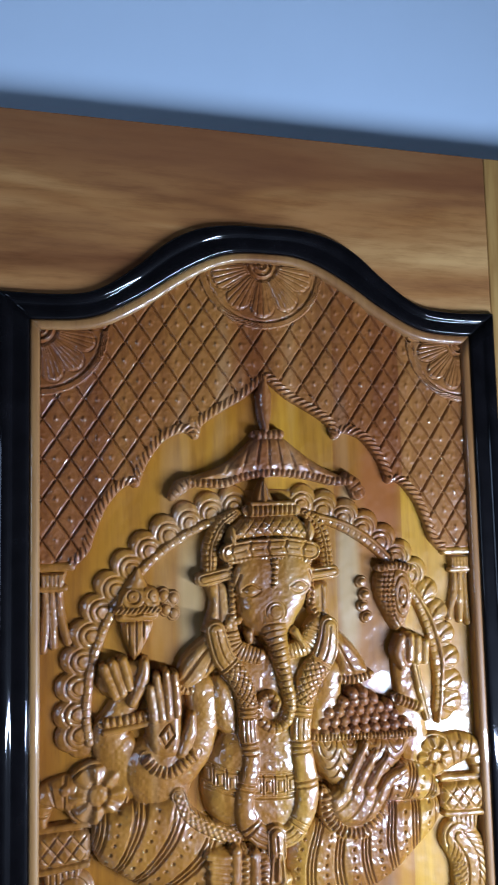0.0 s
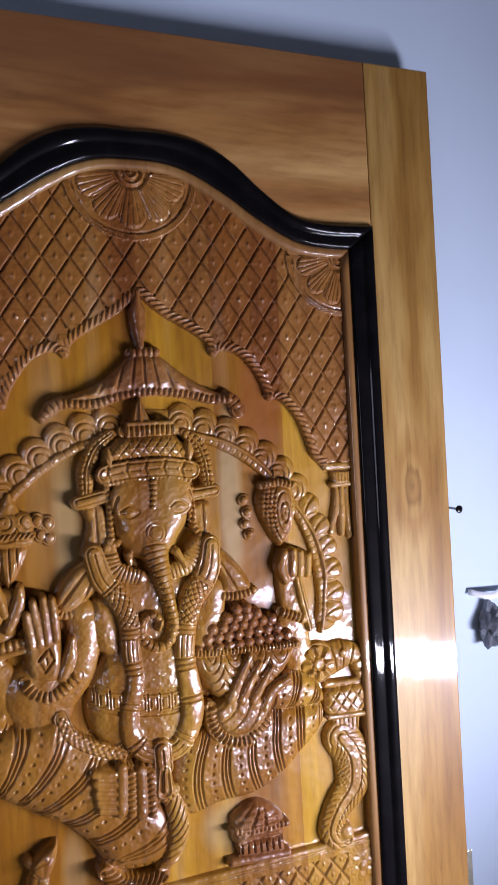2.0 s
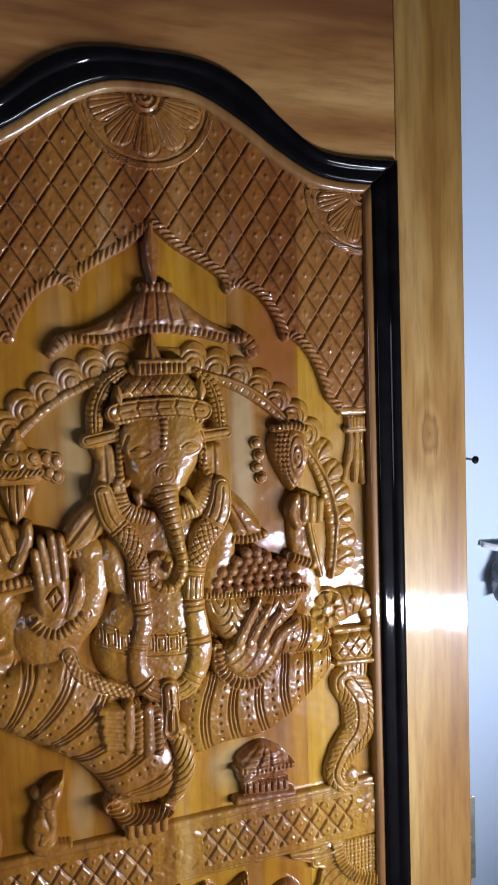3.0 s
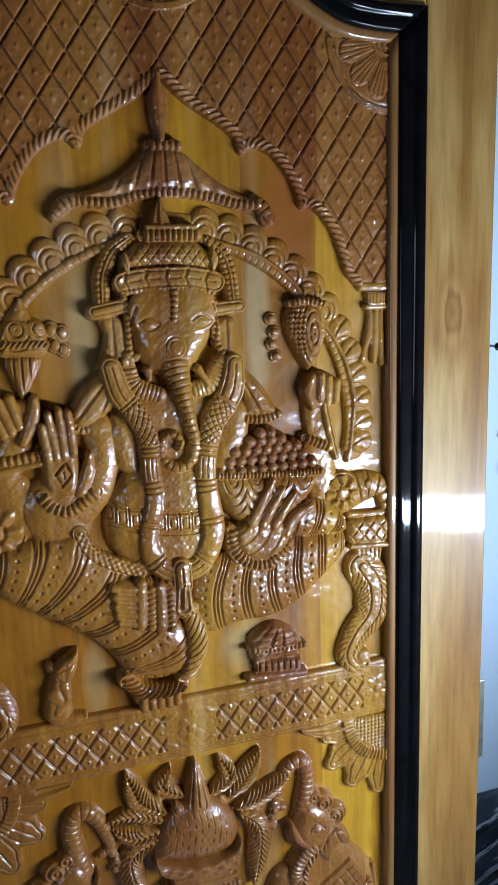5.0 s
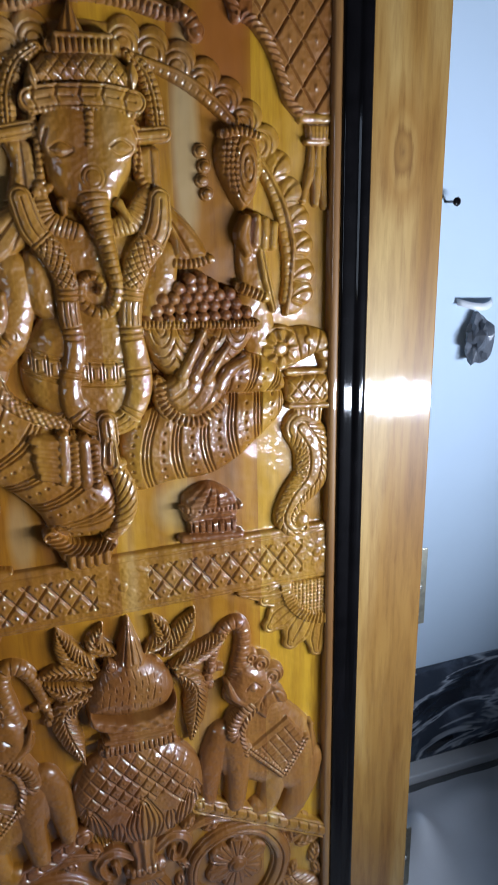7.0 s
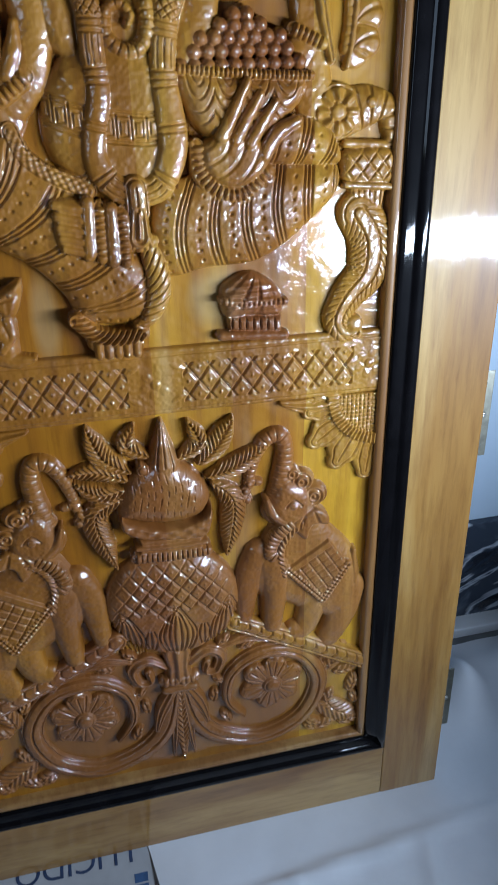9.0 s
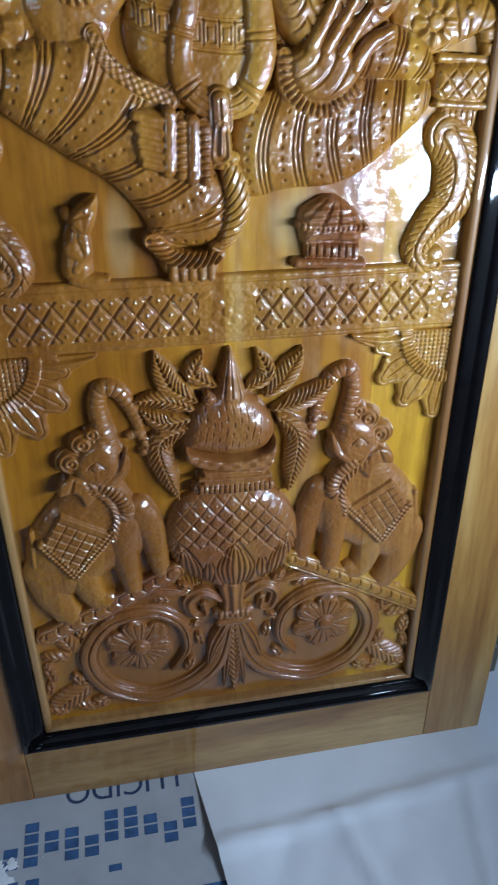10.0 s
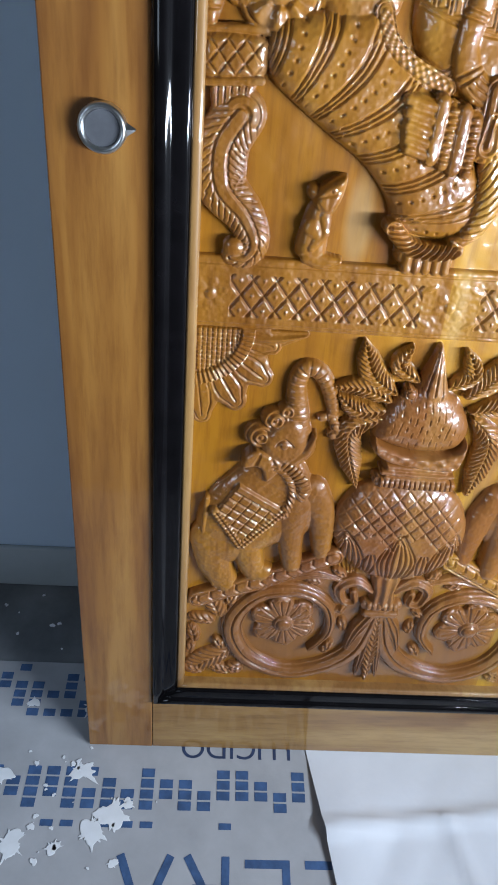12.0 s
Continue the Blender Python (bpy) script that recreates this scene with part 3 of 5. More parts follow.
for a, b in ([(-0.216, 1.268), (-0.202, 1.234)], [(-0.205, 1.272), (-0.193, 1.237)], [(-0.193, 1.275), (-0.184, 1.243)]):
    tube(F, [a, b], [0.0065, 0.0062], 0.013, 0.018)
tube(F, [(-0.166, 1.272), (-0.168, 1.253), (-0.181, 1.224)], [0.006, 0.009, 0.006], 0.014, 0.020)
tube(F, [(0.183, 1.250), (0.185, 1.220), (0.191, 1.187), (0.161, 1.158)], [0.015, 0.016, 0.020, 0.022], 0.020)
tube(F, [(0.193, 1.184), (0.196, 1.157), (0.198, 1.131)], [0.016, 0.021, 0.022], 0.018)
pillow(F, [(0.183, 1.284), (0.171, 1.267), (0.171, 1.243), (0.190, 1.234), (0.216, 1.245), (0.220, 1.269), (0.203, 1.282)], 0.024, 0.014)
for a, b in ([(0.193, 1.280), (0.191, 1.251)], [(0.204, 1.276), (0.202, 1.247)], [(0.215, 1.271), (0.213, 1.247)]):
    tube(F, [a, b], [0.0058, 0.0062], 0.013, 0.020)
tube(F, [(0.180, 1.279), (0.174, 1.260), (0.181, 1.240)], [0.006, 0.008, 0.006], 0.014, 0.018)
tube(F, [(0.198, 1.249), (0.204, 1.214), (0.214, 1.170)], [0.006, 0.0075, 0.005], 0.014, 0.014, lambda s, d, w: -0.0022 * np.exp(-(d / 0.0011) ** 2))
tube(F, [(0.171, 1.199), (0.203, 1.185)], 0.0065, 0.011, 0.018, beads(0.0062, 0.006))
# torso, chest and belly
pillow(F, [(-0.071, 1.252), (-0.068, 1.191), (-0.001, 1.171), (0.064, 1.173), (0.074, 1.235), (0.038, 1.272), (-0.025, 1.278)], 0.022, 0.03)
pillow(F, [(-0.078, 1.249), (-0.087, 1.223), (-0.079, 1.184), (-0.048, 1.170), (-0.047, 1.208), (-0.059, 1.239)], 0.028, 0.022)
pillow(F, [(-0.043, 1.195), (-0.080, 1.163), (-0.096, 1.121), (-0.088, 1.078), (-0.051, 1.041), (-0.008, 1.032), (0.032, 1.047), (0.047, 1.098), (0.037, 1.173), (0.001, 1.196)], 0.036, 0.055)
belt_v = lambda u: 1.108 + 2.2 * u * u - 0.04 * u
for k in range(10):
    u = -0.090 + 0.0155 * k
    mid = belt_v(u)
    groove([(u - 0.004, mid - 0.007), (u + 0.004, mid - 0.007), (u + 0.004, mid + 0.007), (u - 0.004, mid + 0.007), (u - 0.004, mid - 0.007)], 0.0010, 0.0022, False)
    groove([(u + 0.0078, mid - 0.011), (u + 0.0078, mid + 0.011)], 0.0010, 0.0024, False)
for dv in (-0.015, -0.012, 0.012, 0.015):
    groove([(u, belt_v(u) + dv) for u in (-0.092, -0.05, 0.0, 0.035, 0.062)], 0.0011, 0.0030)
for dv in (0, 0.006, 0.012):
    groove([(-0.092, 1.068 + dv), (-0.062, 1.052 + dv), (-0.048, 1.064 + dv)], 0.0012, 0.0030)
# capes over the shoulders, pleated down to a beaded hem
pillow(F, [(-0.067, 1.311), (-0.098, 1.293), (-0.119, 1.272), (-0.127, 1.247), (-0.114, 1.233), (-0.088, 1.245), (-0.069, 1.263), (-0.062, 1.290)], 0.030, 0.016, 0.0, rays(-0.056, 1.318, 26, 0.0034))
tube(F, [(-0.126, 1.240), (-0.114, 1.232), (-0.089, 1.238)], 0.005, 0.008, 0.018, beads(0.006, 0.004))
pillow(F, [(0.073, 1.307), (0.099, 1.288), (0.120, 1.264), (0.131, 1.236), (0.090, 1.234), (0.084, 1.257), (0.074, 1.281)], 0.030, 0.016, 0.0, rays(0.066, 1.317, 26, 0.0034))
tube(F, [(0.087, 1.231), (0.110, 1.229), (0.133, 1.234)], 0.0058, 0.009, 0.020, beads(0.006, 0.005))
# upper arms and necklace
tube(F, [(-0.094, 1.231), (-0.092, 1.199), (-0.107, 1.161), (-0.128, 1.138)], [0.020, 0.021, 0.026, 0.028], 0.026, 0.002)
tube(F, [(0.076, 1.239), (0.072, 1.211), (0.060, 1.183), (0.050, 1.155)], [0.020, 0.021, 0.020, 0.016], 0.026, 0.002)
tube(F, [(-0.055, 1.302), (-0.049, 1.281), (-0.021, 1.269)], [0.009, 0.012, 0.010], 0.010, 0.024, rings(0.0052, 0.0026))
tube(F, [(0.020, 1.272), (0.044, 1.280), (0.059, 1.305)], [0.010, 0.014, 0.010], 0.010, 0.024, rings(0.0052, 0.0026))
# raised palm with its bracelet
dome(F, -0.151, 1.140, 0.046, 0.042, 0.032, 0, 0.0)
tube(F, [(-0.147, 1.127), (-0.148, 1.146), (-0.146, 1.168)], [0.040, 0.030, 0.024], 0.026, 0.002)
pillow(F, [(-0.161, 1.218), (-0.165, 1.188), (-0.160, 1.160), (-0.132, 1.152), (-0.121, 1.167), (-0.121, 1.212), (-0.141, 1.218)], 0.032, 0.016, 0.002)
for a, b in ([(-0.160, 1.241), (-0.155, 1.204)], [(-0.152, 1.254), (-0.146, 1.204)], [(-0.140, 1.258), (-0.137, 1.205)], [(-0.130, 1.255), (-0.127, 1.208)]):
    tube(F, [a, b], [0.0052, 0.0068, 0.0066], 0.017, 0.024)
tube(F, [(-0.120, 1.160), (-0.111, 1.182), (-0.108, 1.204)], [0.011, 0.010, 0.005], 0.022, 0.012)
tube(F, [(-0.166, 1.158), (-0.153, 1.143), (-0.131, 1.139), (-0.103, 1.158)], 0.0075, 0.014, 0.026, beads(0.0070, 0.008))
tube(F, [(-0.165, 1.149), (-0.153, 1.136), (-0.130, 1.132), (-0.102, 1.150)], 0.003, 0.008, 0.024)
groove([(-0.137, 1.196), (-0.131, 1.182), (-0.142, 1.169), (-0.149, 1.183), (-0.137, 1.196)], 0.0012, 0.0034, False)
groove([(-0.149, 1.183), (-0.144, 1.190), (-0.137, 1.196), (-0.133, 1.189)], 0.0010, 0.0030)
groove([(-0.140, 1.186), (-0.139, 1.178)], 0.0010, 0.0026, False)
# ears, side locks and rolled curls beside the crown
for curl in ([(-0.045, 1.453), (-0.066, 1.437), (-0.079, 1.410), (-0.081, 1.380)], [(0.049, 1.450), (0.066, 1.435), (0.075, 1.408), (0.078, 1.378)]):
    tube(F, curl, [0.007, 0.0105, 0.011, 0.010], 0.020, 0.006, lambda s, d, w: -0.0030 * np.maximum(0, np.cos(2 * np.pi * s / 0.0068)) ** 2 * (np.abs(d) > 0.2 * w) - 0.003 * np.exp(-((np.abs(d) - 0.2 * w) / 0.0011) ** 2))
pillow(F, [(-0.088, 1.363), (-0.082, 1.340), (-0.089, 1.313), (-0.092, 1.301), (-0.070, 1.307), (-0.055, 1.316), (-0.054, 1.337), (-0.061, 1.363)], 0.022, 0.012, 0.0, rays(-0.071, 1.416, 30, 0.0022))
pillow(F, [(0.053, 1.356), (0.050, 1.332), (0.057, 1.311), (0.081, 1.302), (0.080, 1.330), (0.079, 1.357)], 0.022, 0.012, 0.0, rays(0.068, 1.414, 30, 0.0022))
for cuff in ([(-0.091, 1.369), (-0.061, 1.375)], [(0.055, 1.369), (0.085, 1.372)]):
    tube(F, cuff, 0.0095, 0.016, 0.014, lambda s, d, w: -0.0026 * np.exp(-((np.abs(d) - 0.45 * w) / 0.001) ** 2))
for rope_line in ([(-0.056, 1.387), (-0.052, 1.358), (-0.053, 1.328), (-0.051, 1.310)], [(0.053, 1.380), (0.053, 1.354), (0.055, 1.327), (0.070, 1.304)]):
    tube(F, rope_line, 0.0045, 0.008, 0.022, beads(0.0070, 0.006))
for u, v in ([(-0.056, 1.317), (-0.052, 1.313), (-0.047, 1.315), (-0.059, 1.311)]):
    dome(F, u, v, 0.0055, 0.0055, 0.010, 0, 0.022)
# head
pillow(F, [(-0.050, 1.383), (-0.033, 1.393), (0.003, 1.394), (0.042, 1.391), (0.049, 1.366), (0.048, 1.336), (0.034, 1.313), (0.020, 1.292), (-0.019, 1.291), (-0.042, 1.311), (-0.051, 1.332)], 0.040, 0.034, 0.002)
dome(F, -0.022, 1.369, 0.030, 0.032, 0.012, 0, 0.032)
dome(F, 0.024, 1.369, 0.030, 0.032, 0.012, 0, 0.032)
for (eu, ev), s in (((-0.030, 1.353), -1), ((0.034, 1.355), 1)):
    dome(F, eu, ev, 0.0095, 0.0065, 0.008, -10 * s, 0.036)
    for dv, deep in ((0.008, 0.0022), (-0.007, 0.0018)):
        groove([(eu - 0.012, ev + 0.2 * dv), (eu, ev + dv), (eu + 0.012, ev + 0.2 * dv)], 0.0012, deep)
    groove([(eu + 0.014 * s, ev + 0.02), (eu + 0.020 * s, ev), (eu + 0.016 * s, ev - 0.03)], 0.0016, 0.004)
tube(F, [(-0.033, 1.299), (-0.032, 1.289)], [0.006, 0.004], 0.012, 0.024)
tube(F, [(0.028, 1.298), (0.039, 1.278)], [0.006, 0.003], 0.014, 0.028)
trunk_cut = lambda s, d, w: -0.0022 * np.maximum(0, np.cos(2 * np.pi * (s - 9 * d * d) / 0.0082)) ** 4 * (s > 0.040) + 0.0026 * np.cos(2 * np.pi * s / 0.0060) * ((d > 0.72 * w) & (s > 0.05) & (s < 0.19))
tube(F, [(-0.001, 1.352), (-0.001, 1.308), (0.007, 1.272), (0.015, 1.235), (0.020, 1.205), (0.013, 1.184), (-0.006, 1.179), (-0.022, 1.193), (-0.020, 1.214), (-0.007, 1.220), (0.003, 1.211), (-0.000, 1.202)],
     [0.030, 0.027, 0.020, 0.0145, 0.0105, 0.0095, 0.0090, 0.0085, 0.0078, 0.0070, 0.0060, 0.0045], [0.022, 0.030, 0.034, 0.035, 0.034, 0.030, 0.028, 0.026, 0.025, 0.024, 0.024, 0.026], 0.015, trunk_cut)
for r in (0.0085, 0.0130):
    groove([(0.001 + r * math.cos(k), 1.325 + r * math.sin(k)) for k in np.linspace(0, 6.28, 13)], 0.0009, 0.0010)
# crown in tiers
tube(F, [(-0.009, 1.496), (-0.009, 1.478), (-0.008, 1.465)], [0.002, 0.009, 0.016], 0.022, 0.010, flutes(3, 0.0015))
tube(F, [(-0.029, 1.455), (0.001, 1.456), (0.033, 1.456)], 0.0080, 0.014, 0.024, beads(0.0066, 0.008))
tube(F, [(-0.025, 1.464), (0.031, 1.464)], 0.0035, 0.010, 0.026)
pillow(F, [(-0.031, 1.450), (-0.049, 1.440), (-0.059, 1.428), (-0.054, 1.412), (-0.003, 1.416), (0.050, 1.412), (0.057, 1.430), (0.045, 1.441), (0.027, 1.450)], 0.034, 0.026, 0.006, lattice(0.0125, 0.0150, 0.0032, 0.09, 0.0, 0.0, 0.0014))
tube(F, [(-0.056, 1.401), (-0.031, 1.405), (-0.004, 1.406), (0.023, 1.406), (0.052, 1.401)], 0.0125, 0.008, 0.034, lambda s, d, w: -0.0026 * np.maximum(0, np.cos(2 * np.pi * (s - 0.4 * np.abs(d)) / 0.024)) ** 10 - 0.0026 * np.exp(-((np.abs(d) - 0.70 * w) / 0.0011) ** 2) - 0.0018 * np.exp(-(d / 0.0012) ** 2) * (np.cos(2 * np.pi * s / 0.024) < 0.3), 0.15)
tube(F, [(-0.057, 1.390), (-0.033, 1.393), (-0.005, 1.394), (0.022, 1.393), (0.050, 1.388)], 0.0035, 0.006, 0.035, beads(0.0055, 0.004))
for flap in ([(-0.054, 1.436), (-0.057, 1.420), (-0.050, 1.410), (-0.048, 1.425)], [(0.050, 1.441), (0.046, 1.425), (0.051, 1.412), (0.058, 1.427)]):
    pillow(F, flap, 0.010, 0.006, 0.034, rays(0.0, 1.30, 60, 0.002))
tube(F, [(0.002, 1.393), (0.001, 1.373), (-0.001, 1.358)], [0.0045, 0.0035], 0.008, 0.040, beads(0.0065, 0.006))


def garland_cut(s, d, w):
    fluted = -0.0026 * np.maximum(0, np.cos(np.pi * 3 * d / w)) ** 4 * (s < 0.045)
    net = -0.0030 * np.maximum(np.cos(2 * np.pi * (s + d) / 0.0092), np.cos(2 * np.pi * (s - d) / 0.0092)).clip(0) ** 5 * ((s > 0.050) & (s < 0.105))
    bands = -0.0030 * sum(np.exp(-((s - c) / 0.0012) ** 2) for c in (0.046, 0.051, 0.107, 0.113, 0.119, 0.150, 0.157, 0.164, 0.200, 0.207, 0.252, 0.259))
    fine = -0.0020 * np.maximum(0, np.cos(np.pi * 4 * d / w)) ** 4 * (((s > 0.121) & (s < 0.148)) | (s > 0.262))
    return fluted + net + bands + fine


# long garland down both sides of the belly
tube(F, [(-0.077, 1.305), (-0.068, 1.273), (-0.050, 1.248), (-0.038, 1.219), (-0.037, 1.179), (-0.035, 1.141)] + [(-0.044, 1.100), (-0.043, 1.076), (-0.029, 1.054), (-0.007, 1.043)], [0.013, 0.014, 0.0135, 0.013, 0.012, 0.012, 0.0125, 0.013, 0.014, 0.015], 0.022, 0.024, garland_cut, 0.36)
tube(F, [(0.074, 1.302), (0.068, 1.267), (0.045, 1.232), (0.035, 1.195), (0.032, 1.157), (0.036, 1.122)] + [(0.038, 1.094), (0.032, 1.070), (0.017, 1.049), (-0.007, 1.043)], [0.013, 0.017, 0.017, 0.014, 0.0135, 0.014, 0.016, 0.016, 0.015, 0.015], 0.022, 0.024, garland_cut, 0.36)
# legs in draped cloth
def pleats(p, a, bend=5.0):
    """Groups of three fine cut lines across the cloth, with a row of pricked dots between the groups."""
    def cut(s, d):
        ph = ((s + bend * d * d + 0.15 * d) / p) % 1.0
        out = sum(np.exp(-((ph - c) * p / 0.0014) ** 2) for c in (0.12, 0.25, 0.38))
        dots = np.exp(-((ph - 0.70) * p / 0.0017) ** 2 - ((((d / 0.0115) % 1.0) - 0.5) * 0.0115 / 0.0017) ** 2)
        return -a * out - 0.9 * a * dots
    return cut


form(F, [(-0.233, 1.068), (-0.224, 1.094), (-0.194, 1.105), (-0.151, 1.109), (-0.125, 1.111), (-0.106, 1.079), (-0.080, 1.061), (-0.051, 1.038), (-0.008, 0.983), (0.009, 0.951), (0.007, 0.919), (-0.019, 0.900), (-0.077, 0.908), (-0.094, 0.938), (-0.122, 0.970), (-0.164, 0.998), (-0.204, 1.026), (-0.225, 1.044)],
     [(-0.231, 1.072), (-0.178, 1.063), (-0.129, 1.036), (-0.080, 0.983), (-0.046, 0.930), (-0.042, 0.893)], 0.038, 0.034, 0.002, pleats(0.040, 0.0034))
form(F, [(0.011, 1.023), (0.027, 1.054), (0.057, 1.060), (0.124, 1.070), (0.183, 1.069), (0.222, 1.069), (0.228, 1.039), (0.198, 1.007), (0.160, 0.977), (0.124, 0.961), (0.071, 0.958), (0.030, 0.951), (0.010, 0.972)],
     [(0.232, 1.038), (0.181, 1.027), (0.127, 1.017), (0.069, 1.010), (0.009, 1.010)], 0.036, 0.032, 0.002, pleats(0.037, 0.0034))
form(F, [(0.124, 1.073), (0.139, 1.102), (0.153, 1.118), (0.184, 1.117), (0.218, 1.100), (0.228, 1.067), (0.183, 1.065)], [(0.141, 1.095), (0.184, 1.094), (0.227, 1.083)], 0.034, 0.022, 0.006, pleats(0.034, 0.0030, 2.0))
tube(F, [(-0.126, 1.109), (-0.117, 1.086), (-0.096, 1.068), (-0.055, 1.049)], 0.0090, 0.005, 0.028, lambda s, d, w: 0.0011 * np.cos(2 * np.pi * s / 0.0085) * np.cos(2 * np.pi * d / 0.0085) - 0.003 * np.exp(-((np.abs(d) - 0.8 * w) / 0.0011) ** 2), 0.25)
# hanging cloth end, knot and tassel
tube(F, [(0.003, 0.988), (0.012, 0.956), (0.010, 0.930), (-0.004, 0.906), (-0.015, 0.901)], [0.010, 0.013, 0.014, 0.012, 0.006], 0.018, 0.026, lambda s, d, w: -0.003 * np.maximum(0, np.cos(2 * np.pi * (s - 1.1 * d) / 0.011)) ** 4)
tube(F, [(-0.006, 1.051), (-0.005, 1.027)], 0.0135, 0.016, 0.036, lambda s, d, w: -0.003 * np.maximum(0, np.cos(np.pi * 3 * d / w)) ** 3)
tube(F, [(-0.005, 1.025), (-0.006, 1.000)], [0.010, 0.014], 0.016, 0.036, flutes(3, 0.0022))
tube(F, [(-0.020, 0.997), (-0.007, 0.990), (0.008, 0.994)], 0.0070, 0.014, 0.034, beads(0.0062, 0.006))
# standing foot
tube(F, [(-0.084, 0.911), (-0.062, 0.891), (-0.035, 0.887), (-0.011, 0.891)], 0.0095, 0.016, 0.026, rope(0.0078, 0.0030))
pillow(F, [(-0.069, 0.894), (-0.070, 0.870), (-0.017, 0.862), (-0.013, 0.887)], 0.030, 0.010)
for k in range(5):
    u, v = (-0.062, 0.883)
    tube(F, [(u + 0.0108 * k, v + 0.003), (u + 0.0108 * k, v - 0.016)], 0.0058, 0.012, 0.026)
# the other foot, lying across, with anklets
pillow(F, [(-0.091, 1.043), (-0.094, 0.992), (-0.056, 0.982), (-0.018, 0.974), (-0.012, 1.028), (-0.051, 1.038)], 0.030, 0.012, 0.020)
for k in range(5):
    (u, v), (x, y) = (-0.092, 1.038), (-0.065, 1.032)
    tube(F, [(u + 0.0015 * k, v - 0.0112 * k), (x, y - 0.0112 * k)], 0.0056, 0.013, 0.040)
for k, (a, b) in enumerate(([(-0.058, 1.038), (-0.061, 0.985)], [(-0.046, 1.034), (-0.048, 0.980)], [(-0.035, 1.031), (-0.036, 0.977)], [(-0.023, 1.028), (-0.022, 0.974)])):
    tube(F, [a, b], 0.0062 if k % 2 else 0.0078, 0.013, 0.042, beads(0.0070, 0.006) if k % 2 else None)
# hand under the bowl
B = "sweets_bowl"
pillow(B, [(0.047, 1.161), (0.053, 1.126), (0.073, 1.098), (0.110, 1.090), (0.155, 1.103), (0.187, 1.151), (0.114, 1.156)], 0.034, 0.024, 0.006,
       lambda u, v: -0.0030 * np.maximum(0, np.cos(2 * np.pi * np.hypot(((u + 0.013) % 0.032) - 0.016, (v - 1.160) * 0.5) / 0.0062)) ** 3)
tube(B, [(0.045, 1.163), (0.114, 1.158), (0.189, 1.155)], 0.0048, 0.010, 0.032, beads(0.0050, 0.005))
for row, (n, v) in enumerate(((10, 1.166), (8, 1.179), (7, 1.191), (4, 1.202), (2, 1.211))):
    for k in range(n):
        dome("sweet_balls", 0.114 + (k - (n - 1) / 2) * 0.0140, v + 0.03 * (k - (n - 1) / 2) * 0.014, 0.0082, 0.0082, 0.018, 0, 0.020 - 0.001 * row)
pillow(F, [(0.066, 1.090), (0.068, 1.063), (0.092, 1.045), (0.126, 1.048), (0.145, 1.073), (0.130, 1.099), (0.095, 1.103)], 0.034, 0.018, 0.012, arcs(0.068, 1.102, 0.016, 0.0016))
for a, b in ([(0.090, 1.098), (0.118, 1.150)], [(0.104, 1.094), (0.132, 1.138)], [(0.120, 1.091), (0.148, 1.130)]):
    tube(F, [a, b], [0.0082, 0.0072, 0.0050], 0.016, 0.034)
tube(F, [(0.136, 1.078), (0.151, 1.100), (0.172, 1.111)], [0.009, 0.009, 0.007], 0.016, 0.032)
tube(F, [(0.063, 1.090), (0.065, 1.065), (0.084, 1.043), (0.113, 1.039), (0.141, 1.062)], 0.0075, 0.014, 0.030, beads(0.0068, 0.008))
tube(F, [(0.057, 1.093), (0.059, 1.061), (0.081, 1.036), (0.115, 1.031), (0.147, 1.055)], 0.003, 0.008, 0.028)

# things held in the raised back hands
S = "carved_conch"
pillow(S, [(0.163, 1.375), (0.148, 1.364), (0.146, 1.341), (0.157, 1.313), (0.175, 1.287), (0.194, 1.306), (0.203, 1.334), (0.201, 1.361), (0.188, 1.374)], 0.030, 0.020, 0.0,
       lambda u, v: -0.0030 * np.maximum(0, np.cos(2 * np.pi * (np.hypot((u - 0.183) * 1.5, (v - 1.335) * 0.62)) / 0.0085)) ** 3 + 0.0014 * np.cos(2 * np.pi * v / 0.0066) * (np.abs(u - 0.183) > 0.012))
tube(S, [(0.172, 1.390), (0.173, 1.374)], [0.004, 0.013], 0.016, 0.004, flutes(2, 0.002))
tube(S, [(0.154, 1.373), (0.176, 1.376), (0.197, 1.371)], 0.005, 0.009, 0.022, beads(0.006, 0.005))
for u, v in [(0.129, 1.355), (0.133, 1.338), (0.130, 1.323), (0.135, 1.308)]:
    dome(S, u, v, 0.009, 0.0075, 0.014, 30, 0.0, 0.5, lambda x, y, q: -0.003 * np.exp(-((q - 0.5) / 0.12) ** 2))
A = "carved_mace"
tube(A, [(-0.173, 1.385), (-0.175, 1.363)], [0.003, 0.016], 0.016, 0.004)
pillow(A, [(-0.189, 1.364), (-0.200, 1.347), (-0.198, 1.321), (-0.151, 1.322), (-0.145, 1.346), (-0.154, 1.363)], 0.026, 0.014, 0.0, lambda u, v: -0.0030 * np.maximum(0, np.cos(2 * np.pi * np.hypot(((u + 0.010) % 0.026) - 0.013, (v - 1.352)) / 0.0078)) ** 3)
tube(A, [(-0.200, 1.335), (-0.147, 1.335)], 0.004, 0.007, 0.022, rope(0.006, 0.0015))
pillow(A, [(-0.192, 1.321), (-0.188, 1.292), (-0.178, 1.272), (-0.166, 1.289), (-0.155, 1.321)], 0.024, 0.012, 0.0, hatch(0.0088, 0.0034, 0))
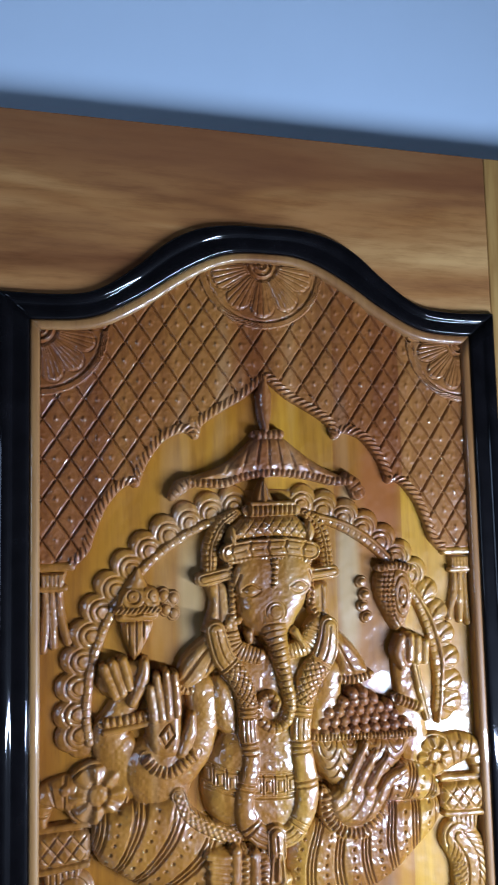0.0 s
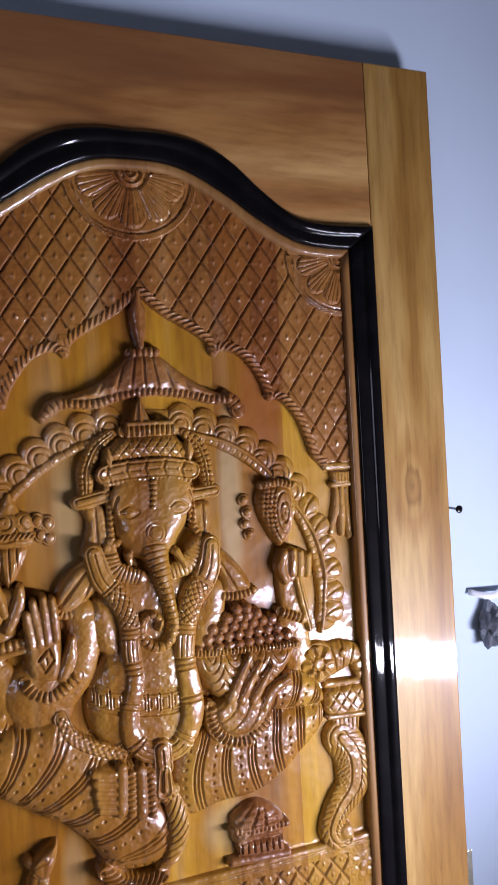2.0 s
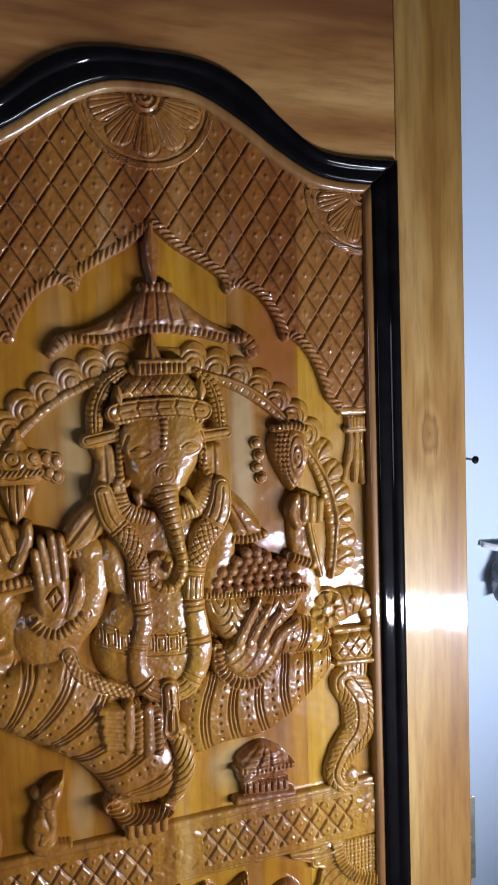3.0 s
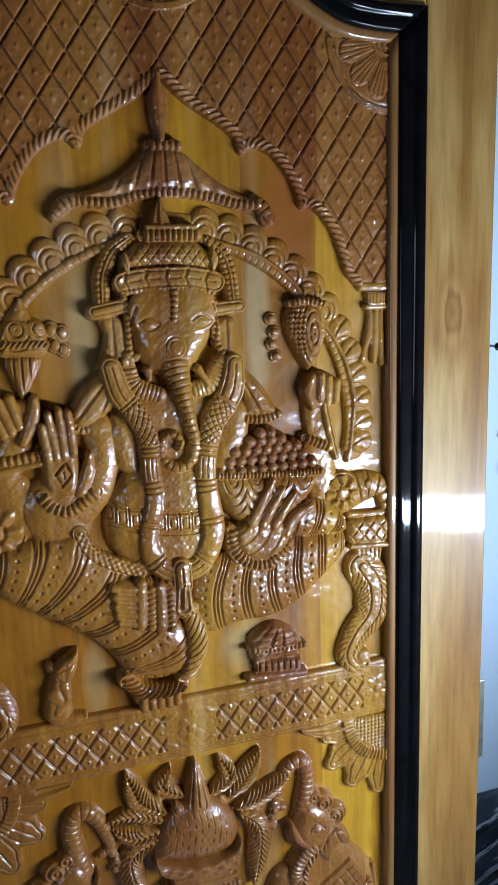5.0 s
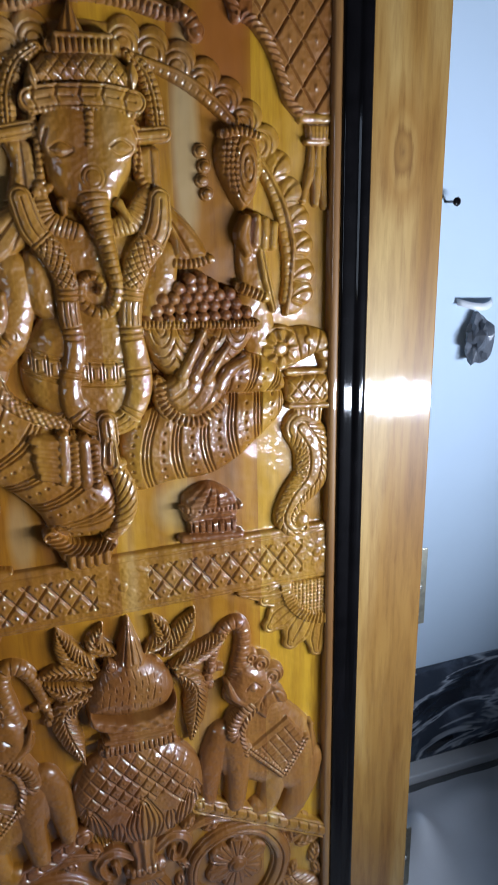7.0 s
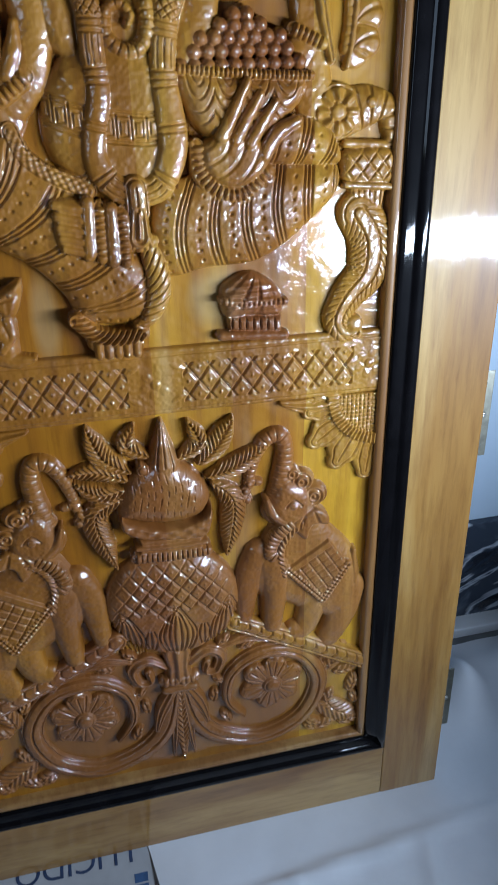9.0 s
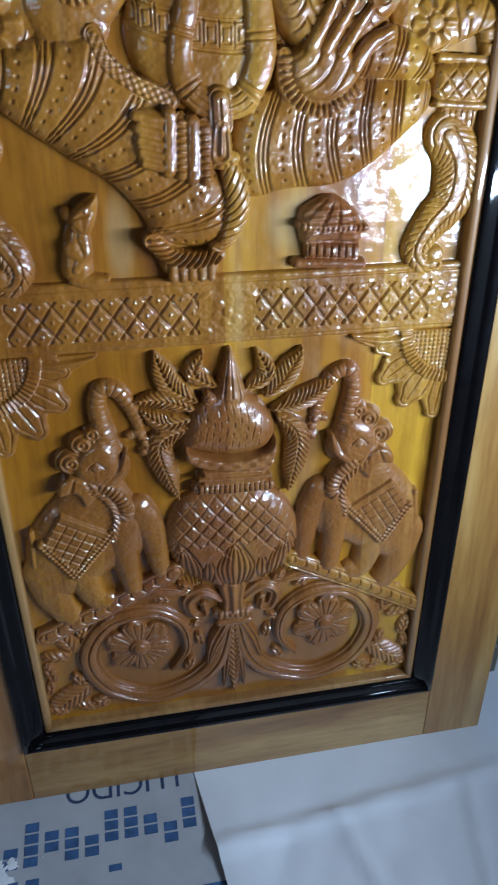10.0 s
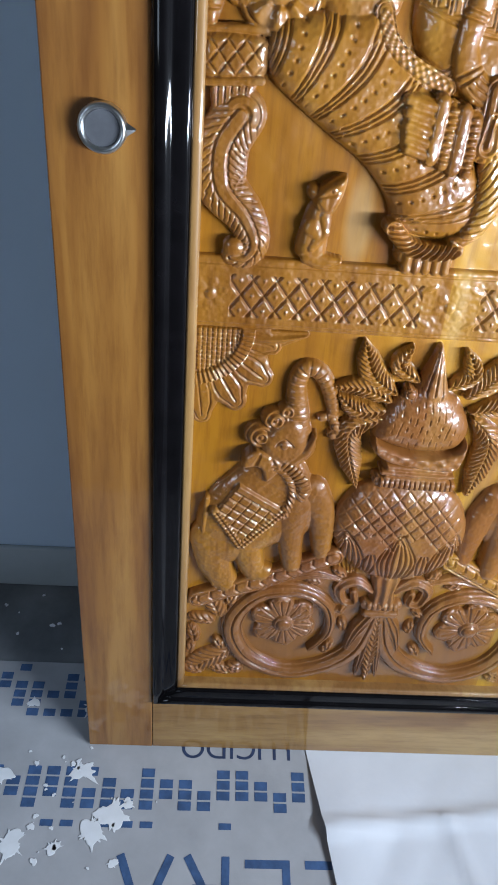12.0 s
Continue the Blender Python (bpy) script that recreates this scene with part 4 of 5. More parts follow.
for u, v in [(-0.140, 1.351), (-0.128, 1.347), (-0.137, 1.333), (-0.128, 1.328)]:
    dome(A, u, v, 0.0085, 0.010, 0.014, 0, 0.0, 0.5, lambda x, y, q: -0.003 * np.exp(-((q - 0.5) / 0.12) ** 2))
# thin ridge that closes the halo towards the conch
tube("halo", [(0.052, 1.450), (0.107, 1.434), (0.154, 1.403), (0.193, 1.357), (0.226, 1.306), (0.242, 1.255), (0.240, 1.206), (0.233, 1.163)], 0.0034, 0.010, 0.008)

# beast heads, cushions and scrolled tails that make the sides of the throne
def throne_side(s):
    n = "throne_scroll" if s > 0 else "throne_scroll_pair"
    r = 0.030 if s > 0 else 0.041
    dome(n, 0.224 * s, 1.119, r, r, 0.024, 0, 0.0, 0.35, lambda x, y, q: 0.0022 * np.cos(np.arctan2(y, x) * 8) * ((q < 0.9) & (q > 0.30)) - 0.003 * np.exp(-((q - 0.90) / 0.04) ** 2) - 0.003 * np.exp(-((q - 0.27) / 0.05) ** 2))
    tube(n, m([(0.235, 1.118), (0.262, 1.124), (0.285, 1.118), (0.288, 1.092)], s), [0.026, 0.022, 0.016, 0.007], 0.020, 0.0, rings(0.014, 0.0024))
    dome(n, 0.262 * s, 1.128, 0.006, 0.006, 0.006, 0, 0.018)
    tube(n, m([(0.236, 1.086), (0.290, 1.084)], s), 0.005, 0.012, 0.004)
    pillow(n, m([(0.236, 1.080), (0.290, 1.082), (0.298, 1.060), (0.290, 1.040), (0.238, 1.044), (0.230, 1.062)], s), 0.024, 0.016, 0.0, lattice(0.0175, 0.0205, 0.0026, 0.09))
    pillow(n, m([(0.240, 1.040), (0.288, 1.038), (0.284, 1.014), (0.246, 1.014)], s), 0.018, 0.008, 0.0, hatch(0.0068, 0.0026, 0), False)
    tube(n, m([(0.236, 1.042), (0.292, 1.038)], s), 0.004, 0.006, 0.018)
    tube(n, m([(0.254, 1.010), (0.272, 0.980), (0.270, 0.940), (0.246, 0.912), (0.232, 0.884), (0.240, 0.866), (0.256, 0.866)], s), [0.026, 0.029, 0.029, 0.025, 0.021, 0.017, 0.011], 0.024, 0.0,
         lambda q, d, w: -0.0020 * np.maximum(0, np.cos(2 * np.pi * (q - 0.9 * np.abs(d)) / 0.0085)) ** 3 * (np.abs(d) > 0.30 * w) - 0.0026 * np.exp(-((np.abs(d) - 0.28 * w) / 0.0013) ** 2), 0.36)
    dome(n, 0.254 * s, 0.876, 0.012, 0.012, 0.012, 0, 0.014)


both(throne_side)

# small ribbed pot beside the throne, and the mouse on the other side
K = "ribbed_pot"
pillow(K, [(0.085, 0.930), (0.097, 0.943), (0.122, 0.951), (0.150, 0.935), (0.162, 0.916), (0.157, 0.895), (0.121, 0.897), (0.089, 0.898)], 0.032, 0.024, 0.0,
       lambda u, v: -0.0034 * np.maximum(0, np.cos(np.arctan2(u - 0.130, 0.958 - v) * 14)) ** 2 + 0.0014 * np.cos(2 * np.pi * v / 0.0085))
tube(K, [(0.086, 0.919), (0.122, 0.915), (0.162, 0.914)], 0.0045, 0.008, 0.026, beads(0.006, 0.004))
pillow(K, [(0.090, 0.900), (0.160, 0.895), (0.160, 0.875), (0.093, 0.881)], 0.026, 0.008, 0.0, hatch(0.0088, 0.0044, 0), False)
tube(K, [(0.084, 0.875), (0.120, 0.873), (0.163, 0.870)], 0.0065, 0.016, 0.008)
Q = "carved_mouse"
pillow(Q, [(-0.172, 0.932), (-0.182, 0.903), (-0.185, 0.872), (-0.155, 0.865), (-0.150, 0.891), (-0.152, 0.924)], 0.026, 0.016)
pillow(Q, [(-0.173, 0.932), (-0.164, 0.949), (-0.140, 0.961), (-0.139, 0.944), (-0.149, 0.920), (-0.165, 0.920)], 0.026, 0.012, 0.008, rays(-0.171, 0.936, 5, 0.002))
dome(Q, -0.171, 0.940, 0.008, 0.010, 0.022, 30)
dome(Q, -0.152, 0.945, 0.0025, 0.0025, 0.004, 0, 0.032)
tube(Q, [(-0.170, 0.905), (-0.163, 0.894), (-0.169, 0.882)], [0.010, 0.008, 0.005], 0.010, 0.020)
tube(Q, [(-0.158, 0.918), (-0.156, 0.900), (-0.161, 0.893)], [0.007, 0.006, 0.005], 0.010, 0.020)
tube(Q, [(-0.169, 0.874), (-0.156, 0.868), (-0.136, 0.869)], [0.012, 0.009, 0.004], 0.014, 0.012)


# the ledge below the throne
L = "throne_ledge"
pillow(L, [(-0.30, 0.858), (0.30, 0.858), (0.30, 0.786), (-0.30, 0.786)], 0.017, 0.003, 0.0, lambda u, v: lattice(0.0270, 0.0360, 0.0038, 0.075, 0.0, 0.822, 0.0016)(u, v) * ((v < 0.846) & (v > 0.796) & (np.abs(u) < 0.255) & (np.abs(u) > 0.034)), False)
tube(L, [(-0.30, 0.861), (0.30, 0.861)], 0.0055, 0.010, 0.006)
tube(L, [(-0.30, 0.785), (0.30, 0.785)], 0.0040, 0.006, 0.009)
for u in (0, -0.277, 0.277):
    for k in range(6):
        a = k * math.pi / 3 + 0.3
        dome(L, u + 0.014 * math.cos(a), 0.822 + 0.014 * math.sin(a), 0.008, 0.0065, 0.0035, math.degrees(a), 0.015)
    dome(L, u, 0.822, 0.007, 0.007, 0.006, 0, 0.015)
for s in (1, -1):
    dome(L, 0.026 * s, 0.843, 0.010, 0.004, 0.004, -30 * s, 0.015)
    dome(L, 0.026 * s, 0.801, 0.010, 0.004, 0.004, 30 * s, 0.015)

# water pot with a coconut and mango leaves
def leaf(points, wide):
    n = "leaf_%d" % (1 + sum(k.startswith("leaf_") for k in NAMES))
    tube(n, points, [0.004, wide, wide * 1.15, wide * 0.9, 0.002], 0.022, 0.004, lambda s, d, w: 0.0020 * np.cos(2 * np.pi * (s - 1.1 * np.abs(d)) / 0.0074) - 0.0038 * np.exp(-(d / 0.0014) ** 2), 0.4)


leaf([(-0.042, 0.708), (-0.073, 0.730), (-0.090, 0.774)], 0.0150)
leaf([(-0.018, 0.727), (-0.043, 0.745), (-0.032, 0.771)], 0.0110)
leaf([(-0.048, 0.697), (-0.082, 0.712), (-0.118, 0.713)], 0.0120)
leaf([(-0.053, 0.683), (-0.084, 0.680), (-0.112, 0.700)], 0.0120)
leaf([(-0.053, 0.671), (-0.092, 0.646), (-0.071, 0.564)], 0.0160)
leaf([(0.022, 0.719), (0.049, 0.737), (0.036, 0.769)], 0.0110)
leaf([(0.047, 0.708), (0.070, 0.728), (0.094, 0.767)], 0.0150)
leaf([(0.059, 0.687), (0.096, 0.696), (0.141, 0.723)], 0.0140)
leaf([(0.064, 0.677), (0.092, 0.641), (0.080, 0.559)], 0.0160)
P = "water_pot"
pillow(P, [(-0.038, 0.577), (-0.071, 0.560), (-0.093, 0.515), (-0.089, 0.468), (-0.066, 0.431), (-0.026, 0.404), (0.016, 0.398), (0.057, 0.413), (0.087, 0.444), (0.098, 0.491), (0.081, 0.540), (0.045, 0.574), (0.002, 0.579)],
       0.042, 0.060, 0.002, lambda u, v: np.where(v > 0.478 - 0.014 * np.cos(2 * np.pi * (u + 0.004) / 0.070), lattice(0.0225, 0.0270, 0.0036, 0.085, 0.0, 0.0, 0.0012)(u, v), 0))
for u, lean in ((-0.072, -0.010), (0.002, 0.0), (0.076, 0.010)):
    for wide in (0.027, 0.021, 0.013, 0.005):
        groove([(u - wide * 0.55 - lean, 0.404), (u - wide, 0.444), (u - wide * 0.55, 0.474), (u + lean * 0.3, 0.476 + wide * 0.7), (u + wide * 0.55, 0.474), (u + wide, 0.444), (u + wide * 0.55 - lean, 0.404)], 0.0015, 0.0040)
for u in (-0.036, 0.040):
    for k in (-0.008, 0.0, 0.008):
        groove([(u + 0.3 * k, 0.410), (u + k, 0.440), (u + 0.5 * k, 0.458)], 0.0014, 0.0034)
pillow(P, [(-0.041, 0.612), (-0.045, 0.571), (0.050, 0.566), (0.049, 0.608)], 0.038, 0.010, 0.0, None, False)
tube(P, [(-0.045, 0.582), (0.002, 0.579), (0.051, 0.579)], 0.0075, 0.012, 0.034, rings(0.0068, 0.0046))
tube(P, [(-0.043, 0.598), (0.002, 0.595), (0.050, 0.595)], 0.0034, 0.008, 0.036)
pillow(P, [(-0.059, 0.647), (-0.059, 0.626), (-0.027, 0.610), (0.044, 0.603), (0.060, 0.622), (0.060, 0.648), (0.042, 0.633), (-0.004, 0.627), (-0.046, 0.638)], 0.032, 0.008, 0.016, lambda u, v: 0.0012 * np.cos(2 * np.pi * u / 0.022) * np.cos(2 * np.pi * v / 0.016))
C = "coconut"
pillow(C, [(0.002, 0.772), (-0.011, 0.742), (-0.023, 0.719), (-0.042, 0.703), (-0.059, 0.672), (-0.062, 0.642), (-0.046, 0.635), (-0.004, 0.624), (0.042, 0.628), (0.059, 0.645), (0.058, 0.672), (0.040, 0.701), (0.020, 0.718), (0.013, 0.739)],
       0.040, 0.042, 0.004, lambda u, v: -0.0024 * np.maximum(0, np.sin(u * 720 + 1.5 * np.sin(v * 90))) ** 8 * (np.sin(v * 330 + 5 * np.sin(u * 310)) > 0.1) * (v < 0.72))
tube(C, [(0.002, 0.772), (0.002, 0.743), (0.002, 0.714)], [0.003, 0.012, 0.021], [0.016, 0.030, 0.036], 0.008, lambda s, d, w: -0.0030 * np.maximum(0, np.cos(np.pi * 4 * d / w)) ** 3)
for eu, ev in [(-0.026, 0.713), (0.004, 0.705)]:
    dome(C, eu, ev, 0.0075, 0.0075, 0.006, 0, 0.036, 0.5, lambda x, y, q: -0.003 * np.exp(-((q - 0.45) / 0.12) ** 2))
groove([(-0.056, 0.643), (-0.019, 0.628), (0.019, 0.626), (0.045, 0.635), (0.060, 0.652)], 0.0020, 0.0060)

# elephants walking up the ramps, trunks raised with a blossom
def elephant(s, n):
    q = lambda pts: [(-s * u, v) for u, v in pts]
    e = lambda p: (-s * p[0], p[1])
    pillow(n, q([(-0.193, 0.624), (-0.230, 0.585), (-0.267, 0.540), (-0.283, 0.490), (-0.274, 0.427), (-0.237, 0.414), (-0.171, 0.452), (-0.130, 0.472), (-0.112, 0.528), (-0.133, 0.576), (-0.159, 0.617)]), 0.030, 0.042, 0.0)
    for leg, w in (([(-0.259, 0.462), (-0.254, 0.416), (-0.236, 0.378)], [0.034, 0.026, 0.020]), ([(-0.213, 0.457), (-0.198, 0.409), (-0.182, 0.401)], [0.026, 0.021, 0.018])):
        tube(n, q(leg), w, 0.028, 0.002)
    tube(n, q([(-0.150, 0.532), (-0.150, 0.474), (-0.144, 0.425)]), [0.028, 0.020, 0.016], 0.032, 0.004)
    tube(n, q([(-0.129, 0.550), (-0.111, 0.509), (-0.103, 0.444)]), [0.024, 0.020, 0.014], 0.026, 0.002)
    tube(n, q([(-0.269, 0.535), (-0.272, 0.449), (-0.254, 0.382)]), 0.0035, 0.006, 0.020)
    pillow(n, q([(-0.198, 0.650), (-0.206, 0.617), (-0.183, 0.591), (-0.149, 0.595), (-0.138, 0.628), (-0.149, 0.660), (-0.168, 0.670)]), 0.032, 0.028, 0.006)
    tube(n, q([(-0.157, 0.621), (-0.161, 0.671), (-0.165, 0.710), (-0.157, 0.732), (-0.139, 0.728), (-0.124, 0.704), (-0.116, 0.672), (-0.129, 0.665)]), [0.026, 0.018, 0.014, 0.0125, 0.0115, 0.010, 0.009, 0.006], [0.030, 0.028, 0.026, 0.024, 0.022, 0.020, 0.018, 0.014], 0.002, rings(0.0085, 0.0016))
    for u, v in [(-0.115, 0.665), (-0.110, 0.654), (-0.112, 0.641), (-0.106, 0.647)]:
        dome(n, *e((u, v)), 0.0075, 0.0085, 0.016, 30, 0.004, 0.5, lambda x, y, k: -0.003 * np.exp(-((k - 0.5) / 0.12) ** 2))
    tube(n, q([(-0.161, 0.605), (-0.144, 0.620), (-0.136, 0.643)]), [0.008, 0.007, 0.003], 0.016, 0.022)
    eu, ev = e((-0.174, 0.629))
    dome(n, eu, ev, 0.0058, 0.0045, 0.006, 0, 0.036)
    groove([(eu - 0.011, ev), (eu, ev + 0.009), (eu + 0.011, ev)], 0.0012, 0.003)
    for (u, v), ru, rv in (((-0.187, 0.662), 0.020, 0.016), ((-0.204, 0.637), 0.022, 0.019), ((-0.174, 0.675), 0.012, 0.010)):
        dome(n, *e((u, v)), ru, rv, 0.024, 0, 0.006, 0.5, lambda x, y, k: 0.0020 * np.cos(2 * np.pi * np.hypot(x, y) / 0.0070))
    pillow(n, q([(-0.223, 0.610), (-0.205, 0.619), (-0.173, 0.601), (-0.192, 0.571), (-0.203, 0.593), (-0.226, 0.592)]), 0.012, 0.008, 0.028, rays(*e((-0.197, 0.633)), 9, 0.0028))
    tube(n, q([(-0.173, 0.602), (-0.150, 0.581), (-0.141, 0.557), (-0.149, 0.547)]), 0.0095, 0.012, 0.028, rings(0.0064, 0.0040))
    tube(n, q([(-0.192, 0.602), (-0.165, 0.579), (-0.156, 0.551), (-0.163, 0.515)]), 0.0050, 0.008, 0.030, rope(0.008, 0.0015))
    cloth = [(-0.227, 0.565), (-0.164, 0.526), (-0.220, 0.461), (-0.257, 0.519)]
    (ax, ay), (bx, by) = cloth[0], cloth[1]
    tx, ty = (bx - ax) / math.hypot(bx - ax, by - ay), (by - ay) / math.hypot(bx - ax, by - ay)

    def weave(u, v):
        a, b = (-s * u - ax) * tx + (v - ay) * ty, (-s * u - ax) * ty - (v - ay) * tx
        return -0.0026 * np.maximum(0, np.cos(2 * np.pi * b / 0.0125)) ** 5 - 0.0020 * np.maximum(0, np.cos(2 * np.pi * a / 0.0145)) ** 8 * (b > 0.012)
    pillow(n, q(cloth), 0.010, 0.004, 0.028, weave, False)
    tube(n, q([cloth[3], cloth[2], cloth[1]]), 0.0065, 0.008, 0.032, lambda t, d, w: -0.003 * np.exp(-(d / 0.0012) ** 2) + 0.0012 * np.cos(2 * np.pi * t / 0.006), 0.4, False)
    board = [(-0.276, 0.348), (-0.183, 0.390), (-0.084, 0.441)] if s < 0 else [(0.298, 0.316), (0.194, 0.378), (0.087, 0.439)]
    tube("ramp_board" if s < 0 else "ramp_board_pair", board, 0.0150, 0.026, 0.004, lambda t, d, w: -0.0030 * np.maximum(0, np.cos(2 * np.pi * (t - 0.5 * np.abs(d)) / 0.020)) ** 5 * (np.abs(d) < 0.55 * w) - 0.003 * np.exp(-((np.abs(d) - 0.62 * w) / 0.0013) ** 2), 0.25, False)


elephant(-1, "elephant")
elephant(1, "elephant_pair")

# scrollwork below: a stem that splits into two curling branches, each with a flower
def scroll(s):
    n = "scroll_branch" if s > 0 else "scroll_branch_pair"
    q = lambda pts: [(s * u, v) for u, v in pts]
    cu, cv = 0.144, 0.304
    tube(n, q([(0.004, 0.345), (0.022, 0.260), (0.062, 0.212), (0.130, 0.192), (0.195, 0.222), (0.222, 0.290), (0.190, 0.352), (0.130, 0.368), (0.082, 0.340), (0.072, 0.288), (0.098, 0.248)]),
         [0.012, 0.017, 0.019, 0.018, 0.018, 0.017, 0.016, 0.015, 0.013, 0.010, 0.005], 0.022, 0.0, lambda t, d, w: -0.0042 * np.maximum(0, np.cos(np.pi * 2.5 * d / w)) ** 4)
    tube(n, q([(0.006, 0.340), (0.030, 0.290), (0.040, 0.255)]), [0.008, 0.012, 0.004], 0.018, 0.004, flutes(3, 0.002))
    tube(n, q([(0.018, 0.375), (0.045, 0.392), (0.066, 0.378), (0.058, 0.352), (0.042, 0.352), (0.044, 0.368)]), [0.006, 0.010, 0.011, 0.009, 0.007, 0.006], 0.020, 0.0, flutes(2, 0.002))
    tube(n, q([(0.066, 0.392), (0.110, 0.402), (0.160, 0.384)]), [0.004, 0.012, 0.003], 0.014, 0.0, flutes(3, 0.0016))
    for lu, lv, a, r in ((0.250, 0.332, 60, 0.030), (0.268, 0.302, 10, 0.022), (0.256, 0.214, -35, 0.042), (0.236, 0.192, 20, 0.022), (0.070, 0.250, 120, 0.016), (0.052, 0.300, 80, 0.015), (0.225, 0.345, 110, 0.016), (0.092, 0.196, 20, 0.014),
                          (0.280, 0.270, 75, 0.020), (0.284, 0.238, 100, 0.016), (0.278, 0.190, 15, 0.020), (0.240, 0.250, 60, 0.016), (0.215, 0.200, -20, 0.016), (0.060, 0.330, 150, 0.012), (0.044, 0.216, 100, 0.016), (0.210, 0.190, 160, 0.013), (0.105, 0.388, 15, 0.015), (0.185, 0.374, -15, 0.015), (0.070, 0.405, 30, 0.013)):
        dome(n, s * lu, lv, r, r * 0.52, 0.017, a * s if s > 0 else 180 + a * s, 0.0, 0.45, lambda x, y, w: 0.0011 * np.cos(2 * np.pi * (x - 1.1 * np.abs(y)) / 0.0105) - 0.0026 * np.exp(-((y - 12 * x * x) / 0.0014) ** 2))
    f = "flower" if s > 0 else "flower_pair"
    for k in range(6):
        a = 2 * math.pi * k / 6 + 0.35 * s
        dome(f, s * cu + 0.027 * math.cos(a), cv + 0.027 * math.sin(a), 0.026, 0.0205, 0.017, math.degrees(a), 0.002, 0.30,
             lambda x, y, w: -0.0022 * np.maximum(0, np.cos(np.arctan2(y, x + 0.026) * 20)) ** 4 * (x < 0.016) + 0.0012 * np.cos(np.arctan2(y, x) * 7) * (w < 0.4))
    dome(f, s * cu, cv, 0.016, 0.016, 0.020, 0, 0.012, 0.5, lambda x, y, w: -0.002 * np.exp(-((w - 0.5) / 0.1) ** 2))


both(scroll)
T = "stem_knot"
tube(T, [(0, 0.402), (0, 0.352)], [0.024, 0.018, 0.020], 0.026, 0.002, flutes(3, 0.002))
tube(T, [(-0.024, 0.350), (0.024, 0.350)], 0.0075, 0.014, 0.018, beads(0.008, 0.004))
tube(T, [(-0.022, 0.334), (0.022, 0.334)], 0.0065, 0.012, 0.018)
for s in (1, -1):
    tube(T, m([(0.002, 0.330), (0.010, 0.250), (0.016, 0.192)], s), [0.006, 0.011, 0.003], 0.016, 0.002, flutes(3, 0.002))
tube(T, [(0, 0.330), (0, 0.250), (0, 0.182)], [0.005, 0.016, 0.003], 0.020, 0.0, lambda s, d, w: 0.002 * np.cos(2 * np.pi * (s + 1.5 * np.abs(d)) / 0.011))

# petalled brackets under the ends of the ledge
def bracket(s):
    n = "corner_petals" if s > 0 else "corner_petals_pair"
    u0, v0 = 0.296, 0.780
    for a, r0, r1, wide in ((192, 0.070, 0.098, 0.021), (216, 0.070, 0.108, 0.024), (240, 0.070, 0.112, 0.026), (263, 0.070, 0.120, 0.022)):
        c, d = math.cos(radians(a)), math.sin(radians(a))
        tube(n, m([(u0 + r0 * c, v0 + r0 * d), (u0 + (r0 + r1) / 2 * c, v0 + (r0 + r1) / 2 * d), (u0 + r1 * c, v0 + r1 * d)], s), [wide * 0.8, wide, wide, wide * 0.55], 0.012, 0.003, lambda q, d, w: -0.0024 * np.maximum(0, np.cos(np.pi * 3.5 * d / w)) ** 6, 0.25)
    tube(n, m([(0.232, 0.770), (0.200, 0.768), (0.160, 0.776)], s), [0.014, 0.012, 0.003], 0.014, 0.002, flutes(2, 0.0018))
    win = window([(s * u0 - 0.08, v0 - 0.09), (s * u0 + 0.08, v0)], 0.002)
    x, y = (UU[win] - s * u0), VV[win] - v0
    rad = np.hypot(x, y)
    net = -0.0026 * np.maximum(np.cos(2 * np.pi * x / 0.0058), np.cos(2 * np.pi * y / 0.0058)).clip(0) ** 3
    body = np.where(rad < 0.056, 0.010 + net, np.where(rad < 0.074, 0.0125 + 0.0016 * np.cos(2 * np.pi * np.arctan2(y, x) * 72 / 6.283) - 0.004 * np.exp(-((rad - 0.057) / 0.0016) ** 2), -1))
    lay(n, win, np.where(y < 0, body, -1))


both(bracket)

# hand-cut unevenness
carved = OWNER > 0
HEIGHT += soft_noise(0.030, 0.0007) + soft_noise(0.009, 0.00045) * np.where(carved, 1, 0.35) + soft_noise(0.0036, 0.00032) * carved
shown = (VV < top_v + 0.006)


def cells_of(k):
    h4 = np.stack([HEIGHT[:-1, :-1], HEIGHT[:-1, 1:], HEIGHT[1:, 1:], HEIGHT[1:, :-1]])
    o4 = np.stack([OWNER[:-1, :-1], OWNER[:-1, 1:], OWNER[1:, 1:], OWNER[1:, :-1]])
    return np.take_along_axis(o4, h4.argmax(0)[None], 0)[0]


